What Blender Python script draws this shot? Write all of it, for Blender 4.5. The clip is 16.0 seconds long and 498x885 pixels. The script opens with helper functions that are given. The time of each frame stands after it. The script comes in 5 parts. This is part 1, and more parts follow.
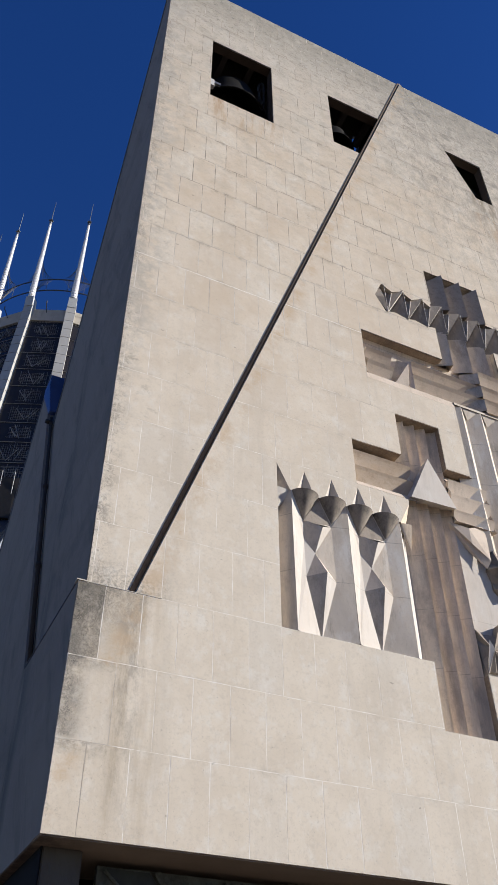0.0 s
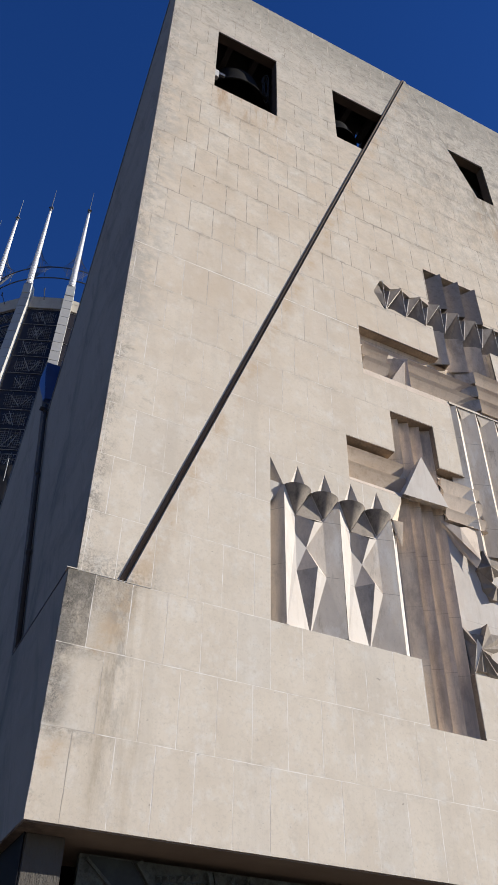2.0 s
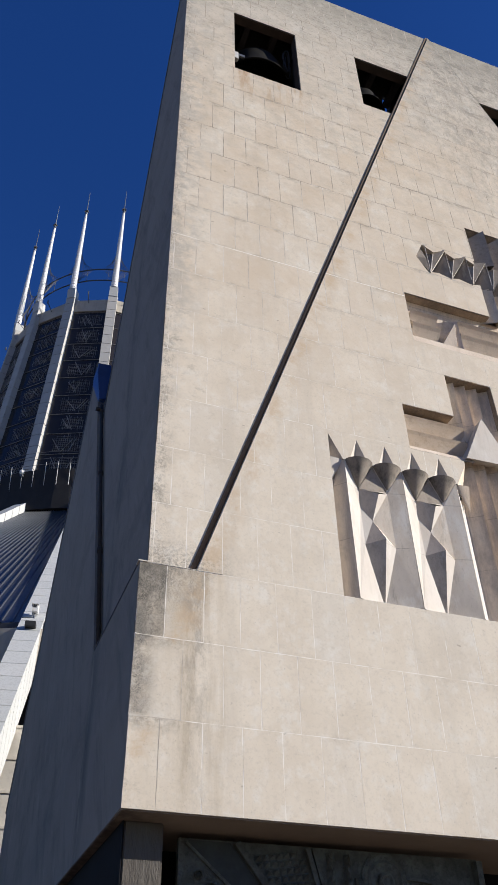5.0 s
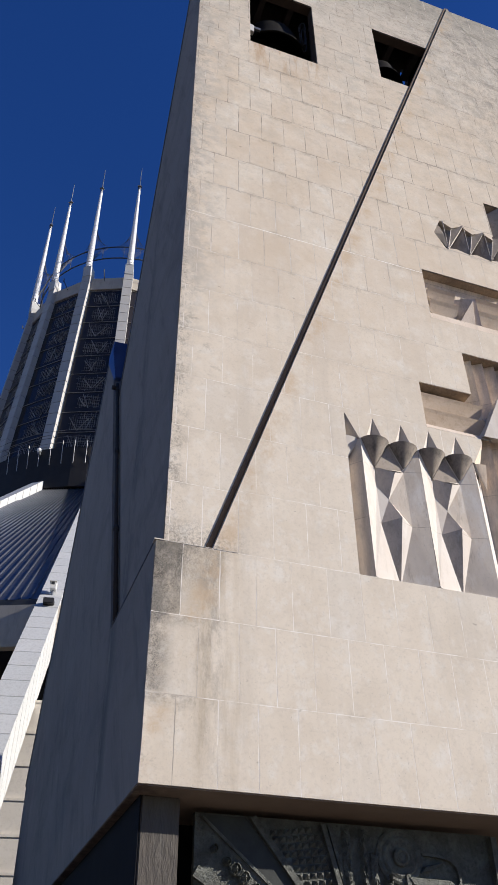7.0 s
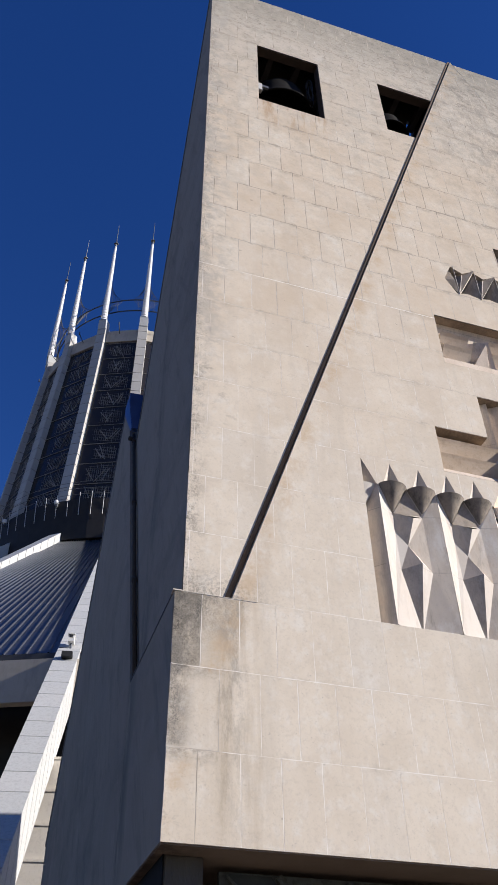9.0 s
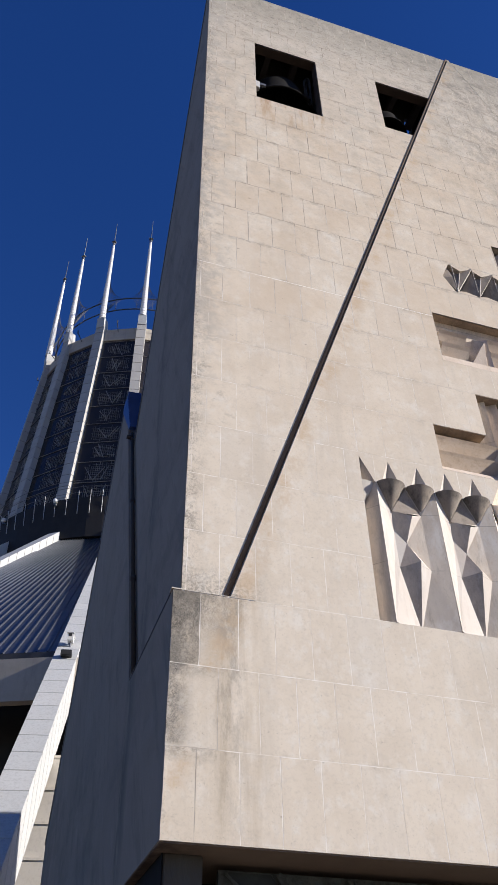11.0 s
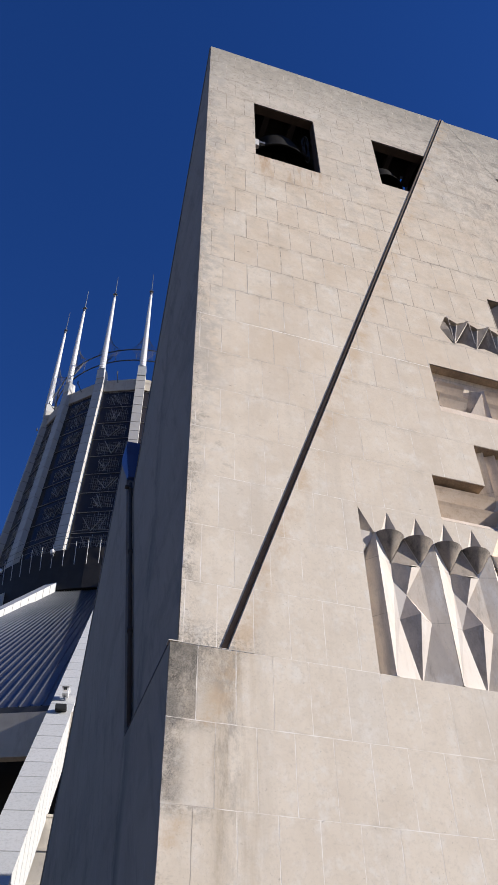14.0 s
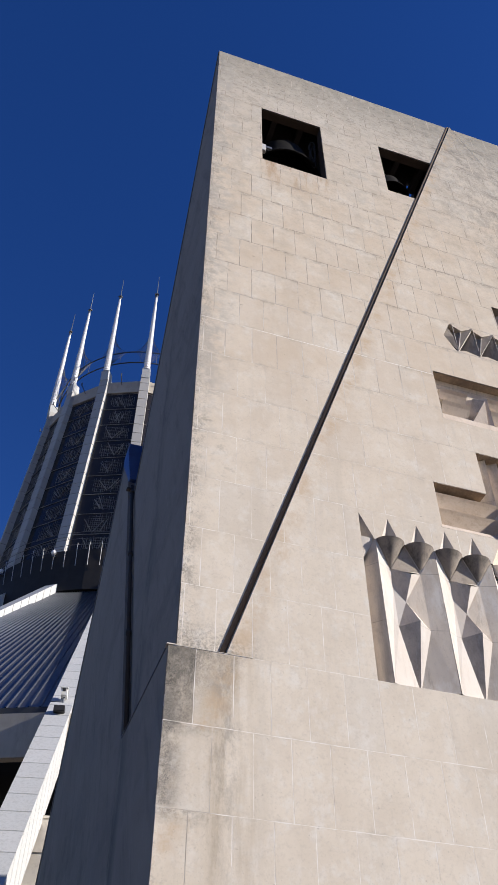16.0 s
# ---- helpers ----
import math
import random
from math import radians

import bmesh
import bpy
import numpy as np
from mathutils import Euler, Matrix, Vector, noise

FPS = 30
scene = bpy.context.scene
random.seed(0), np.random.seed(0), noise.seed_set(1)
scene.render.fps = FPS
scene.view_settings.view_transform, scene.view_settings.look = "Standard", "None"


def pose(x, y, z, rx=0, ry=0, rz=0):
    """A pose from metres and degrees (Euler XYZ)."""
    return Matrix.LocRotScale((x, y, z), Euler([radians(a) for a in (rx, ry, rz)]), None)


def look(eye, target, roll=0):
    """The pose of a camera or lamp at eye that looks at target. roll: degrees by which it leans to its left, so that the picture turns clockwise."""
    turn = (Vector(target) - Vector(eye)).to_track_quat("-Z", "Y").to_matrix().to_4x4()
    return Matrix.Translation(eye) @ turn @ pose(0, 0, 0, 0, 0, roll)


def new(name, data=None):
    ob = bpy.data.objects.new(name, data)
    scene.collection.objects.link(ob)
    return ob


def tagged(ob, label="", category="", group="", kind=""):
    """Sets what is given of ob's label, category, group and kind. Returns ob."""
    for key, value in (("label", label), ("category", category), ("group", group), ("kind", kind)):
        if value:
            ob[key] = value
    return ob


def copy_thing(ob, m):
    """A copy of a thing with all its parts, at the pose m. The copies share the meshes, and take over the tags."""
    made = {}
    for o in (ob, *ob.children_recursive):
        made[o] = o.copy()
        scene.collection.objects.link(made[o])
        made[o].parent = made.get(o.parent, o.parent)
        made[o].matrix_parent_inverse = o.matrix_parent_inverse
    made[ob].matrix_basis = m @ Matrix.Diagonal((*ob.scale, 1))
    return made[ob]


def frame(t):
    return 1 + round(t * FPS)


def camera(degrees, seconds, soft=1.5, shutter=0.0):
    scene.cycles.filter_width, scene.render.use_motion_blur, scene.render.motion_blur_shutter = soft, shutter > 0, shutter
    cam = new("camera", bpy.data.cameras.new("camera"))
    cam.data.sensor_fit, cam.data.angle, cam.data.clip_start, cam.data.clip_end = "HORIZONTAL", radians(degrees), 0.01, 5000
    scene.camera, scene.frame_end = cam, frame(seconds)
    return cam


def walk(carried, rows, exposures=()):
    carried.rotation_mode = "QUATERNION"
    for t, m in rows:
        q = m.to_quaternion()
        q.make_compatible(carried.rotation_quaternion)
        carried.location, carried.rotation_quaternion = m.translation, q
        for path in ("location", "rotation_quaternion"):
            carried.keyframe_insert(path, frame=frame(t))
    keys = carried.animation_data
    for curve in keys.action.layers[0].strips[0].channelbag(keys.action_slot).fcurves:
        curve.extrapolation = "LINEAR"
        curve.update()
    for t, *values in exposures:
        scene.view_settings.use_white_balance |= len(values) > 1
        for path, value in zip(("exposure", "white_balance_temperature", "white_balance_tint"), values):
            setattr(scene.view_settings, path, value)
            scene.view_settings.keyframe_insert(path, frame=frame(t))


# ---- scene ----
cam = camera(33.5, 16.0)
PATH = [
    (0, (-2.11, -9.359, 1.795), (-1.456, -7.992, 3.1), -0.2),
    (0.5, (-2.113, -9.352, 1.788), (-1.458, -7.987, 3.095), -0.1),
    (1, (-2.113, -9.345, 1.793), (-1.452, -7.981, 3.097), 0.1),
    (1.5, (-2.104, -9.338, 1.793), (-1.437, -7.969, 3.09), 0.6),
    (2, (-2.103, -9.349, 1.788), (-1.432, -7.979, 3.082), 1.1),
    (2.5, (-2.112, -9.342, 1.788), (-1.431, -7.973, 3.078), 1.1),
    (3, (-2.113, -9.332, 1.79), (-1.451, -7.953, 3.079), -1.3),
    (3.5, (-2.087, -9.319, 1.786), (-1.5, -7.907, 3.075), -1.3),
    (4, (-2.091, -9.313, 1.782), (-1.515, -7.893, 3.067), -1.4),
    (4.5, (-2.098, -9.319, 1.757), (-1.533, -7.887, 3.034), -1.4),
    (7, (-2.083, -9.311, 1.779), (-1.554, -7.82, 3.002), -0.4),
    (7.5, (-2.085, -9.315, 1.776), (-1.571, -7.822, 3.003), -0.5),
    (8, (-2.085, -9.333, 1.786), (-1.585, -7.848, 3.03), -1.0),
    (8.5, (-2.095, -9.328, 1.786), (-1.615, -7.876, 3.075), -0.9),
    (9, (-2.096, -9.319, 1.78), (-1.626, -7.885, 3.093), -0.7),
    (11.5, (-2.087, -9.319, 1.786), (-1.612, -7.883, 3.095), -1.0),
    (12, (-2.092, -9.339, 1.786), (-1.616, -7.906, 3.098), -1.1),
    (12.5, (-2.095, -9.339, 1.781), (-1.619, -7.921, 3.109), -1.2),
    (13, (-2.085, -9.335, 1.788), (-1.619, -7.954, 3.158), -1.2),
    (13.5, (-2.087, -9.326, 1.788), (-1.629, -7.957, 3.173), -1.0),
    (14, (-2.079, -9.305, 1.785), (-1.627, -7.95, 3.184), -0.9),
    (14.5, (-2.072, -9.312, 1.767), (-1.624, -7.96, 3.17), -0.5),
    (15, (-2.064, -9.32, 1.789), (-1.621, -7.966, 3.193), -0.0),
    (15.5, (-2.065, -9.313, 1.79), (-1.624, -7.96, 3.195), 0.2),
    (16, (-2.058, -9.315, 1.789), (-1.615, -7.963, 3.196), 0.2),
]
walk(cam, [(t, look(eye, target, roll)) for t, eye, target, roll in PATH],
     exposures=[(0, 0.60, 6500, 10), (2.5, 0.61, 6500, 10), (4.5, 0.64, 6500, 10), (8.0, 0.67, 6500, 13), (16, 0.69, 6500, 13)])

# ---------------------------------------------------------------- light
SUN_AZ, SUN_EL = 64.0, 24.0          # degrees to the right of the facade's normal; above the horizon
sun_dir = Vector((math.sin(radians(SUN_AZ)) * math.cos(radians(SUN_EL)),
                  -math.cos(radians(SUN_AZ)) * math.cos(radians(SUN_EL)), math.sin(radians(SUN_EL))))
sun = new("sun", bpy.data.lights.new("sun", "SUN"))
sun.data.energy, sun.data.angle, sun.data.color = 4.75, radians(0.53), (1.0, 0.94, 0.85)
sun.matrix_world = look(sun_dir * 60, (0, 0, 0))
world = bpy.data.worlds.new("world")
scene.world = world
world.use_nodes = True
wn = world.node_tree
wn.nodes.clear()
sky = wn.nodes.new("ShaderNodeTexSky")
sky.sky_type, sky.sun_disc = "NISHITA", False
sky.sun_elevation, sky.sun_rotation = radians(SUN_EL), math.atan2(sun_dir.x, sun_dir.y)
sky.altitude, sky.air_density, sky.dust_density, sky.ozone_density = 500, 1.0, 0.0, 4.0
bg = wn.nodes.new("ShaderNodeBackground")
bg.inputs[1].default_value = 0.072
out = wn.nodes.new("ShaderNodeOutputWorld")
deep = wn.nodes.new("ShaderNodeHueSaturation")     # the clear, deep blue of the day
deep.inputs["Hue"].default_value, deep.inputs["Saturation"].default_value = 0.5195, 1.25
wn.links.new(sky.outputs[0], deep.inputs["Color"])
wn.links.new(deep.outputs[0], bg.inputs[0])
wn.links.new(bg.outputs[0], out.inputs[0])

# ---------------------------------------------------------------- materials
U, C, Z0 = 0.512, 1.0191, 4.35        # a stone's width, a course's height, the soffit


class Mat:
    """A small builder for node materials in world space."""

    def __init__(self, name, color, rough=0.8, metal=0.0, spec=0.4):
        self.m = bpy.data.materials.new(name)
        self.m.use_nodes = True
        self.t = self.m.node_tree
        self.b = self.t.nodes["Principled BSDF"]
        self.b.inputs["Roughness"].default_value = rough
        self.b.inputs["Metallic"].default_value = metal
        self.b.inputs["Specular IOR Level"].default_value = spec
        rgb = self.t.nodes.new("ShaderNodeRGB")
        rgb.outputs[0].default_value = (*color, 1)
        self.c = rgb.outputs[0]
        geo = self.t.nodes.new("ShaderNodeNewGeometry")
        self.pos = geo.outputs["Position"]
        self.bump_from = None

    def noise(self, scale, detail=6, rough=0.6, stretch=None, offset=(0, 0, 0), lean=0.0):
        vec = self.pos
        mp = self.t.nodes.new("ShaderNodeMapping")
        mp.inputs["Scale"].default_value = stretch or (1, 1, 1)
        mp.inputs["Location"].default_value = offset
        if lean:                          # drawn out along a slanting line
            mp.vector_type = "TEXTURE"
            mp.inputs["Rotation"].default_value = (lean, 0, 0)
        self.t.links.new(vec, mp.inputs[0])
        n = self.t.nodes.new("ShaderNodeTexNoise")
        n.inputs["Scale"].default_value, n.inputs["Detail"].default_value, n.inputs["Roughness"].default_value = scale, detail, rough
        self.t.links.new(mp.outputs[0], n.inputs["Vector"])
        return n.outputs[0]

    def ramp(self, value, lo, hi, a=0.0, b=1.0):
        r = self.t.nodes.new("ShaderNodeMapRange")
        r.inputs["From Min"].default_value, r.inputs["From Max"].default_value = lo, hi
        r.inputs["To Min"].default_value, r.inputs["To Max"].default_value = a, b
        self.t.links.new(value, r.inputs[0])
        return r.outputs[0]

    def math(self, op, a, b):
        n = self.t.nodes.new("ShaderNodeMath")
        n.operation = op
        for i, v in enumerate((a, b)):
            if isinstance(v, (int, float)):
                n.inputs[i].default_value = v
            else:
                self.t.links.new(v, n.inputs[i])
        return n.outputs[0]

    def axis(self, i):
        s = self.t.nodes.new("ShaderNodeSeparateXYZ")
        self.t.links.new(self.pos, s.inputs[0])
        return s.outputs[i]

    def random(self):
        return self.t.nodes.new("ShaderNodeObjectInfo").outputs["Random"]

    def island(self):
        return self.t.nodes.new("ShaderNodeNewGeometry").outputs["Random Per Island"]

    def tint(self, factor, color, mode="MIX", amount=1.0):
        n = self.t.nodes.new("ShaderNodeMixRGB")
        n.blend_type = mode
        self.t.links.new(self.math("MULTIPLY", factor, amount), n.inputs[0])
        self.t.links.new(self.c, n.inputs[1])
        n.inputs[2].default_value = (*color, 1)
        self.c = n.outputs[0]
        return self

    def bump(self, value, height=0.01, strength=1.0):
        n = self.t.nodes.new("ShaderNodeBump")
        n.inputs["Distance"].default_value, n.inputs["Strength"].default_value = height, strength
        self.t.links.new(value, n.inputs["Height"])
        if self.bump_from is not None:
            self.t.links.new(self.bump_from, n.inputs["Normal"])
        self.bump_from = n.outputs[0]
        return self

    def done(self):
        self.t.links.new(self.c, self.b.inputs["Base Color"])
        if self.bump_from is not None:
            self.t.links.new(self.bump_from, self.b.inputs["Normal"])
        return self.m


def portland(name, color=(0.614, 0.552, 0.462), per_object=True, weather=True):
    """Pale limestone: soft blotches, fine grain, lichen where water stands."""
    m = Mat(name, color, 0.87, spec=0.2)
    if per_object:
        m.tint(m.random(), (0.605, 0.54, 0.452), amount=0.4)
        m.tint(m.ramp(m.random(), 0.72, 1.0), (0.52, 0.50, 0.455), amount=0.38)
    m.tint(m.ramp(m.noise(1.3, 6, 0.6), 0.44, 0.62), (0.525, 0.46, 0.375), amount=0.5)
    m.tint(m.ramp(m.noise(3.1, 8, 0.68, offset=(7, 3, 1)), 0.52, 0.64), (0.64, 0.62, 0.57), amount=0.55)
    m.tint(m.ramp(m.noise(2.0, 7, 0.65, (1, 1, 0.12), (3, 0, 5)), 0.5, 0.66), (0.46, 0.42, 0.36), amount=0.4)
    m.tint(m.ramp(m.noise(11, 8, 0.72), 0.52, 0.66), (0.45, 0.405, 0.345), amount=0.4)
    m.tint(m.ramp(m.noise(34, 5, 0.7), 0.54, 0.70), (0.37, 0.335, 0.29), amount=0.34)
    m.tint(m.ramp(m.noise(26, 4, 0.5, offset=(1, 9, 4)), 0.69, 0.74), (0.26, 0.235, 0.21), amount=0.4)
    m.tint(m.ramp(m.noise(6.0, 9, 0.75, (1, 1, 0.55), (5, 1, 8)), 0.56, 0.66), (0.66, 0.625, 0.575), amount=0.38)
    if weather:
        x, z = m.axis(0), m.axis(2)
        m.tint(m.math("MULTIPLY", m.ramp(z, 8.0, 17.0), m.random()), (0.565, 0.465, 0.355), amount=0.5)
        m.tint(m.math("MULTIPLY", m.ramp(z, 9.0, 15.0), m.ramp(m.noise(0.9, 6, 0.65), 0.44, 0.62)), (0.50, 0.405, 0.30), amount=0.5)
        # grey lichen that thickens towards the top
        high = m.ramp(z, 14.0, 23.0)
        m.tint(m.ramp(z, 20.0, 26.0), (0.44, 0.415, 0.37), amount=0.62)
        spots = m.ramp(m.noise(1.9, 10, 0.75, (1, 1, 1.4)), 0.47, 0.61)
        m.tint(m.math("MULTIPLY", high, spots), (0.33, 0.31, 0.265), amount=0.45)
        course = m.math("FRACT", m.math("DIVIDE", m.math("SUBTRACT", z, Z0), C), 0.0)
        lip = m.math("MAXIMUM", m.ramp(course, 0.86, 0.985), m.ramp(course, 0.07, 0.015))
        m.tint(m.math("MULTIPLY", m.math("MULTIPLY", m.ramp(z, 10.5, 19.0, 0.25, 1.0), lip), m.ramp(m.noise(3.4, 9, 0.75, (1, 1, 2.0), (1, 5, 5)), 0.50, 0.60)), (0.21, 0.195, 0.165), amount=0.6)
        specks = m.ramp(m.noise(9.0, 9, 0.8), 0.54, 0.66)
        m.tint(m.math("MULTIPLY", high, specks), (0.22, 0.20, 0.175), amount=0.42)
        m.tint(m.math("MULTIPLY", m.ramp(z, 12.0, 19.0), m.ramp(m.noise(21, 8, 0.8, (1, 1, 1.3), (2, 6, 1)), 0.56, 0.66)), (0.25, 0.225, 0.19), amount=0.45)
        crest = m.math("MULTIPLY", m.ramp(z, 25.4, 27.4), m.ramp(m.noise(2.6, 9, 0.75, (1, 1, 0.7)), 0.22, 0.55))
        m.tint(crest, (0.25, 0.237, 0.20), amount=0.75)
        black = m.math("MULTIPLY", m.ramp(z, 22.5, 26.5), m.ramp(m.noise(7.0, 11, 0.84, (1, 1, 1.5), (2, 2, 7)), 0.53, 0.62))
        m.tint(black, (0.13, 0.124, 0.11), amount=0.7)
        run = m.math("MULTIPLY", m.ramp(x, 5.5, 8.0), m.math("MULTIPLY", m.ramp(z, 16.5, 22.0), m.ramp(m.noise(4.5, 12, 0.82, (1, 1, 0.6), (8, 0, 2)), 0.45, 0.58)))
        m.tint(run, (0.27, 0.255, 0.225), amount=0.64)
        # black crust under the ledge of the corner block and down its arris
        fine = m.ramp(m.noise(22, 10, 0.85), 0.44, 0.58)
        grain = m.math("ADD", m.math("MULTIPLY", m.noise(3.6, 9, 0.78, (1, 1, 0.8), (2, 2, 0)), 0.42), m.math("MULTIPLY", m.noise(38, 9, 0.9), 0.58))
        crust = m.ramp(grain, 0.43, 0.55)
        side = m.math("ADD", m.math("MULTIPLY", m.ramp(x, 0.55, 0.15), 0.4), 0.6)
        under = m.math("MULTIPLY", m.math("MULTIPLY", m.ramp(x, 0.85, 0.72), side), m.math("MULTIPLY", m.ramp(z, 6.30, 7.2), m.ramp(z, 7.47, 7.41)))
        first = m.math("MULTIPLY", m.ramp(x, 0.262, 0.25), m.math("MULTIPLY", m.ramp(z, 6.38, 6.41), m.ramp(z, 7.47, 7.41)))
        speck = m.math("MULTIPLY", m.ramp(m.noise(38, 9, 0.88, offset=(1, 1, 3)), 0.40, 0.60, 0.40, 1.0), m.ramp(m.noise(95, 3, 0.6, offset=(5, 1, 3)), 0.40, 0.56, 0.45, 1.0))
        soil = m.math("MULTIPLY", speck, m.ramp(m.noise(4.0, 12, 0.82, (1, 1, 0.8), (6, 0, 2)), 0.37, 0.53))
        m.tint(first, (0.30, 0.278, 0.245), amount=0.55)
        m.tint(m.math("MULTIPLY", first, soil), (0.04, 0.039, 0.036), amount=0.96)
        m.tint(m.math("MULTIPLY", m.math("MULTIPLY", first, m.ramp(z, 6.95, 7.4)), m.ramp(m.noise(2.2, 9, 0.75), 0.32, 0.6)), (0.10, 0.097, 0.095), amount=0.75)
        m.tint(m.math("MULTIPLY", under, m.math("ADD", m.math("MULTIPLY", soil, 0.92), 0.08)), (0.075, 0.072, 0.065), amount=0.95)
        brown = m.math("MULTIPLY", m.ramp(x, 0.85, 0.45), m.math("MULTIPLY", m.ramp(z, 7.47, 7.41), m.ramp(m.noise(2.1, 8, 0.7, (1, 1, 0.45), (0, 6, 3)), 0.40, 0.60)))
        m.tint(brown, (0.50, 0.425, 0.325), amount=0.3)
        arris = m.math("MULTIPLY", m.ramp(x, 0.22, -0.02), m.math("MULTIPLY", m.ramp(z, 5.36, 5.42), m.ramp(z, 7.47, 7.41)))
        m.tint(m.math("MULTIPLY", m.ramp(x, 0.30, 0.08), m.math("MULTIPLY", arris, soil)), (0.03, 0.03, 0.028), amount=1.0)
        m.tint(m.math("MULTIPLY", arris, m.ramp(m.noise(2.8, 7, 0.7, offset=(0, 4, 4)), 0.40, 0.55)), (0.22, 0.205, 0.18), amount=0.5)
        weep = m.math("MULTIPLY", m.math("MULTIPLY", m.ramp(x, 0.25, 0.5), m.ramp(x, 1.25, 0.9)), m.math("MULTIPLY", m.ramp(z, 7.42, 7.3), m.ramp(m.noise(3.4, 6, 0.65, (1, 1, 0.10)), 0.44, 0.62)))
        m.tint(weep, (0.42, 0.355, 0.27), amount=0.65)
        drip = m.math("MULTIPLY", m.math("MULTIPLY", m.ramp(x, 0.40, 0.58), m.ramp(x, 0.92, 0.76)), m.math("MULTIPLY", m.math("MULTIPLY", m.ramp(z, 7.42, 7.36), m.ramp(z, 3.6, 6.6)), m.ramp(m.noise(7.0, 9, 0.8, (1, 1, 0.35), (1, 4, 7)), 0.46, 0.60)))
        m.tint(drip, (0.20, 0.185, 0.16), amount=0.55)
        cap = m.math("MULTIPLY", m.math("MULTIPLY", m.ramp(x, 1.0, 0.72), crust), m.math("MULTIPLY", m.ramp(z, 6.75, 7.38), m.ramp(z, 7.47, 7.41)))
        m.tint(m.math("MULTIPLY", cap, soil), (0.075, 0.07, 0.06), amount=0.9)
        pits = m.math("MULTIPLY", m.ramp(x, 1.4, 0.6), m.math("MULTIPLY", m.ramp(z, 6.42, 6.38), m.ramp(m.noise(7.0, 9, 0.75, (1, 1, 1.5), (3, 3, 9)), 0.58, 0.72)))
        m.tint(pits, (0.25, 0.23, 0.20), amount=0.5)
        smear = m.math("MULTIPLY", m.math("MULTIPLY", m.ramp(x, 0.75, 0.2), m.ramp(z, 7.42, 7.38)), m.math("MULTIPLY", m.ramp(course, 0.80, 0.98), m.ramp(m.noise(5.0, 11, 0.82, (1, 1, 1.4), (8, 2, 2)), 0.42, 0.58)))
        m.tint(smear, (0.10, 0.095, 0.085), amount=0.7)
        fleck = m.math("MULTIPLY", m.ramp(x, 1.3, 0.4), m.math("MULTIPLY", m.ramp(z, 7.47, 7.41), m.ramp(m.noise(34, 8, 0.85, offset=(4, 4, 1)), 0.56, 0.66)))
        m.tint(fleck, (0.22, 0.20, 0.17), amount=0.5)
        edge = m.math("MULTIPLY", m.ramp(x, 0.34, 0.0), m.math("MULTIPLY", m.ramp(z, 7.3, 7.6), m.ramp(grain, 0.49, 0.56)))
        m.tint(edge, (0.15, 0.142, 0.13), amount=0.85)
        m.tint(m.math("MULTIPLY", m.math("MULTIPLY", m.ramp(x, 0.75, 0.35), m.ramp(z, 9.5, 14.0)), m.ramp(m.noise(2.3, 10, 0.78, (1, 1, 1.2), (5, 5, 8)), 0.45, 0.58)), (0.34, 0.325, 0.295), amount=0.62)
        foot = m.math("MULTIPLY", m.math("MULTIPLY", m.ramp(z, 7.40, 7.42), m.ramp(z, 7.95, 7.45)), m.math("MULTIPLY", m.ramp(x, 1.3, 0.7), fine))
        m.tint(foot, (0.14, 0.135, 0.125), amount=0.8)
        patch = m.math("MULTIPLY", m.ramp(x, 1.6, 0.0, 0.15, 1.0), m.math("MULTIPLY", m.ramp(z, 8.0, 12.0), m.ramp(m.noise(2.7, 9, 0.72, (1, 1, 1.8), (9, 1, 3)), 0.60, 0.655)))
        m.tint(patch, (0.27, 0.255, 0.22), amount=0.6)
        pock = m.ramp(m.noise(5.2, 3, 0.5, (1, 1, 1.7), (4, 8, 6)), 0.735, 0.76)
        m.tint(pock, (0.24, 0.22, 0.19), amount=0.55)
        # rust streaks under the bell openings
        run = m.math("MULTIPLY", m.ramp(z, 20.2, 21.7), m.math("MULTIPLY", m.ramp(z, 21.77, 21.69), m.ramp(m.noise(5.5, 6, 0.65, (1, 1, 0.16)), 0.46, 0.64)))
        below = m.math("ADD", m.math("MULTIPLY", m.ramp(x, 1.2, 1.5), m.ramp(x, 3.3, 2.9)), m.math("MULTIPLY", m.ramp(x, 9.2, 9.8), m.ramp(x, 10.7, 10.3)))
        m.tint(m.math("MULTIPLY", run, below), (0.34, 0.20, 0.09), amount=0.8)
        sill = m.math("MULTIPLY", m.math("MULTIPLY", m.ramp(x, 9.1, 9.5), m.ramp(x, 11.6, 11.0)), m.math("MULTIPLY", m.math("MULTIPLY", m.ramp(z, 20.3, 22.5), m.ramp(z, 22.8, 22.66)), m.ramp(m.noise(5.0, 8, 0.75, (1, 1, 0.2), (2, 7, 1)), 0.42, 0.58)))
        m.tint(sill, (0.20, 0.165, 0.12), amount=0.75)
        soot = m.math("MULTIPLY", m.math("MULTIPLY", m.ramp(x, 4.6, 6.2), m.ramp(z, 21.0, 25.0)), m.ramp(m.noise(1.5, 11, 0.8, (1, 1, 1.5), (6, 2, 9)), 0.52, 0.60))
        m.tint(soot, (0.19, 0.178, 0.155), amount=0.68)
        # tan wash beside the slanting pipe
        by = m.math("ABSOLUTE", m.math("SUBTRACT", m.math("SUBTRACT", x, 0.80), m.math("MULTIPLY", m.math("SUBTRACT", z, 7.41), 0.346)), 0.0)
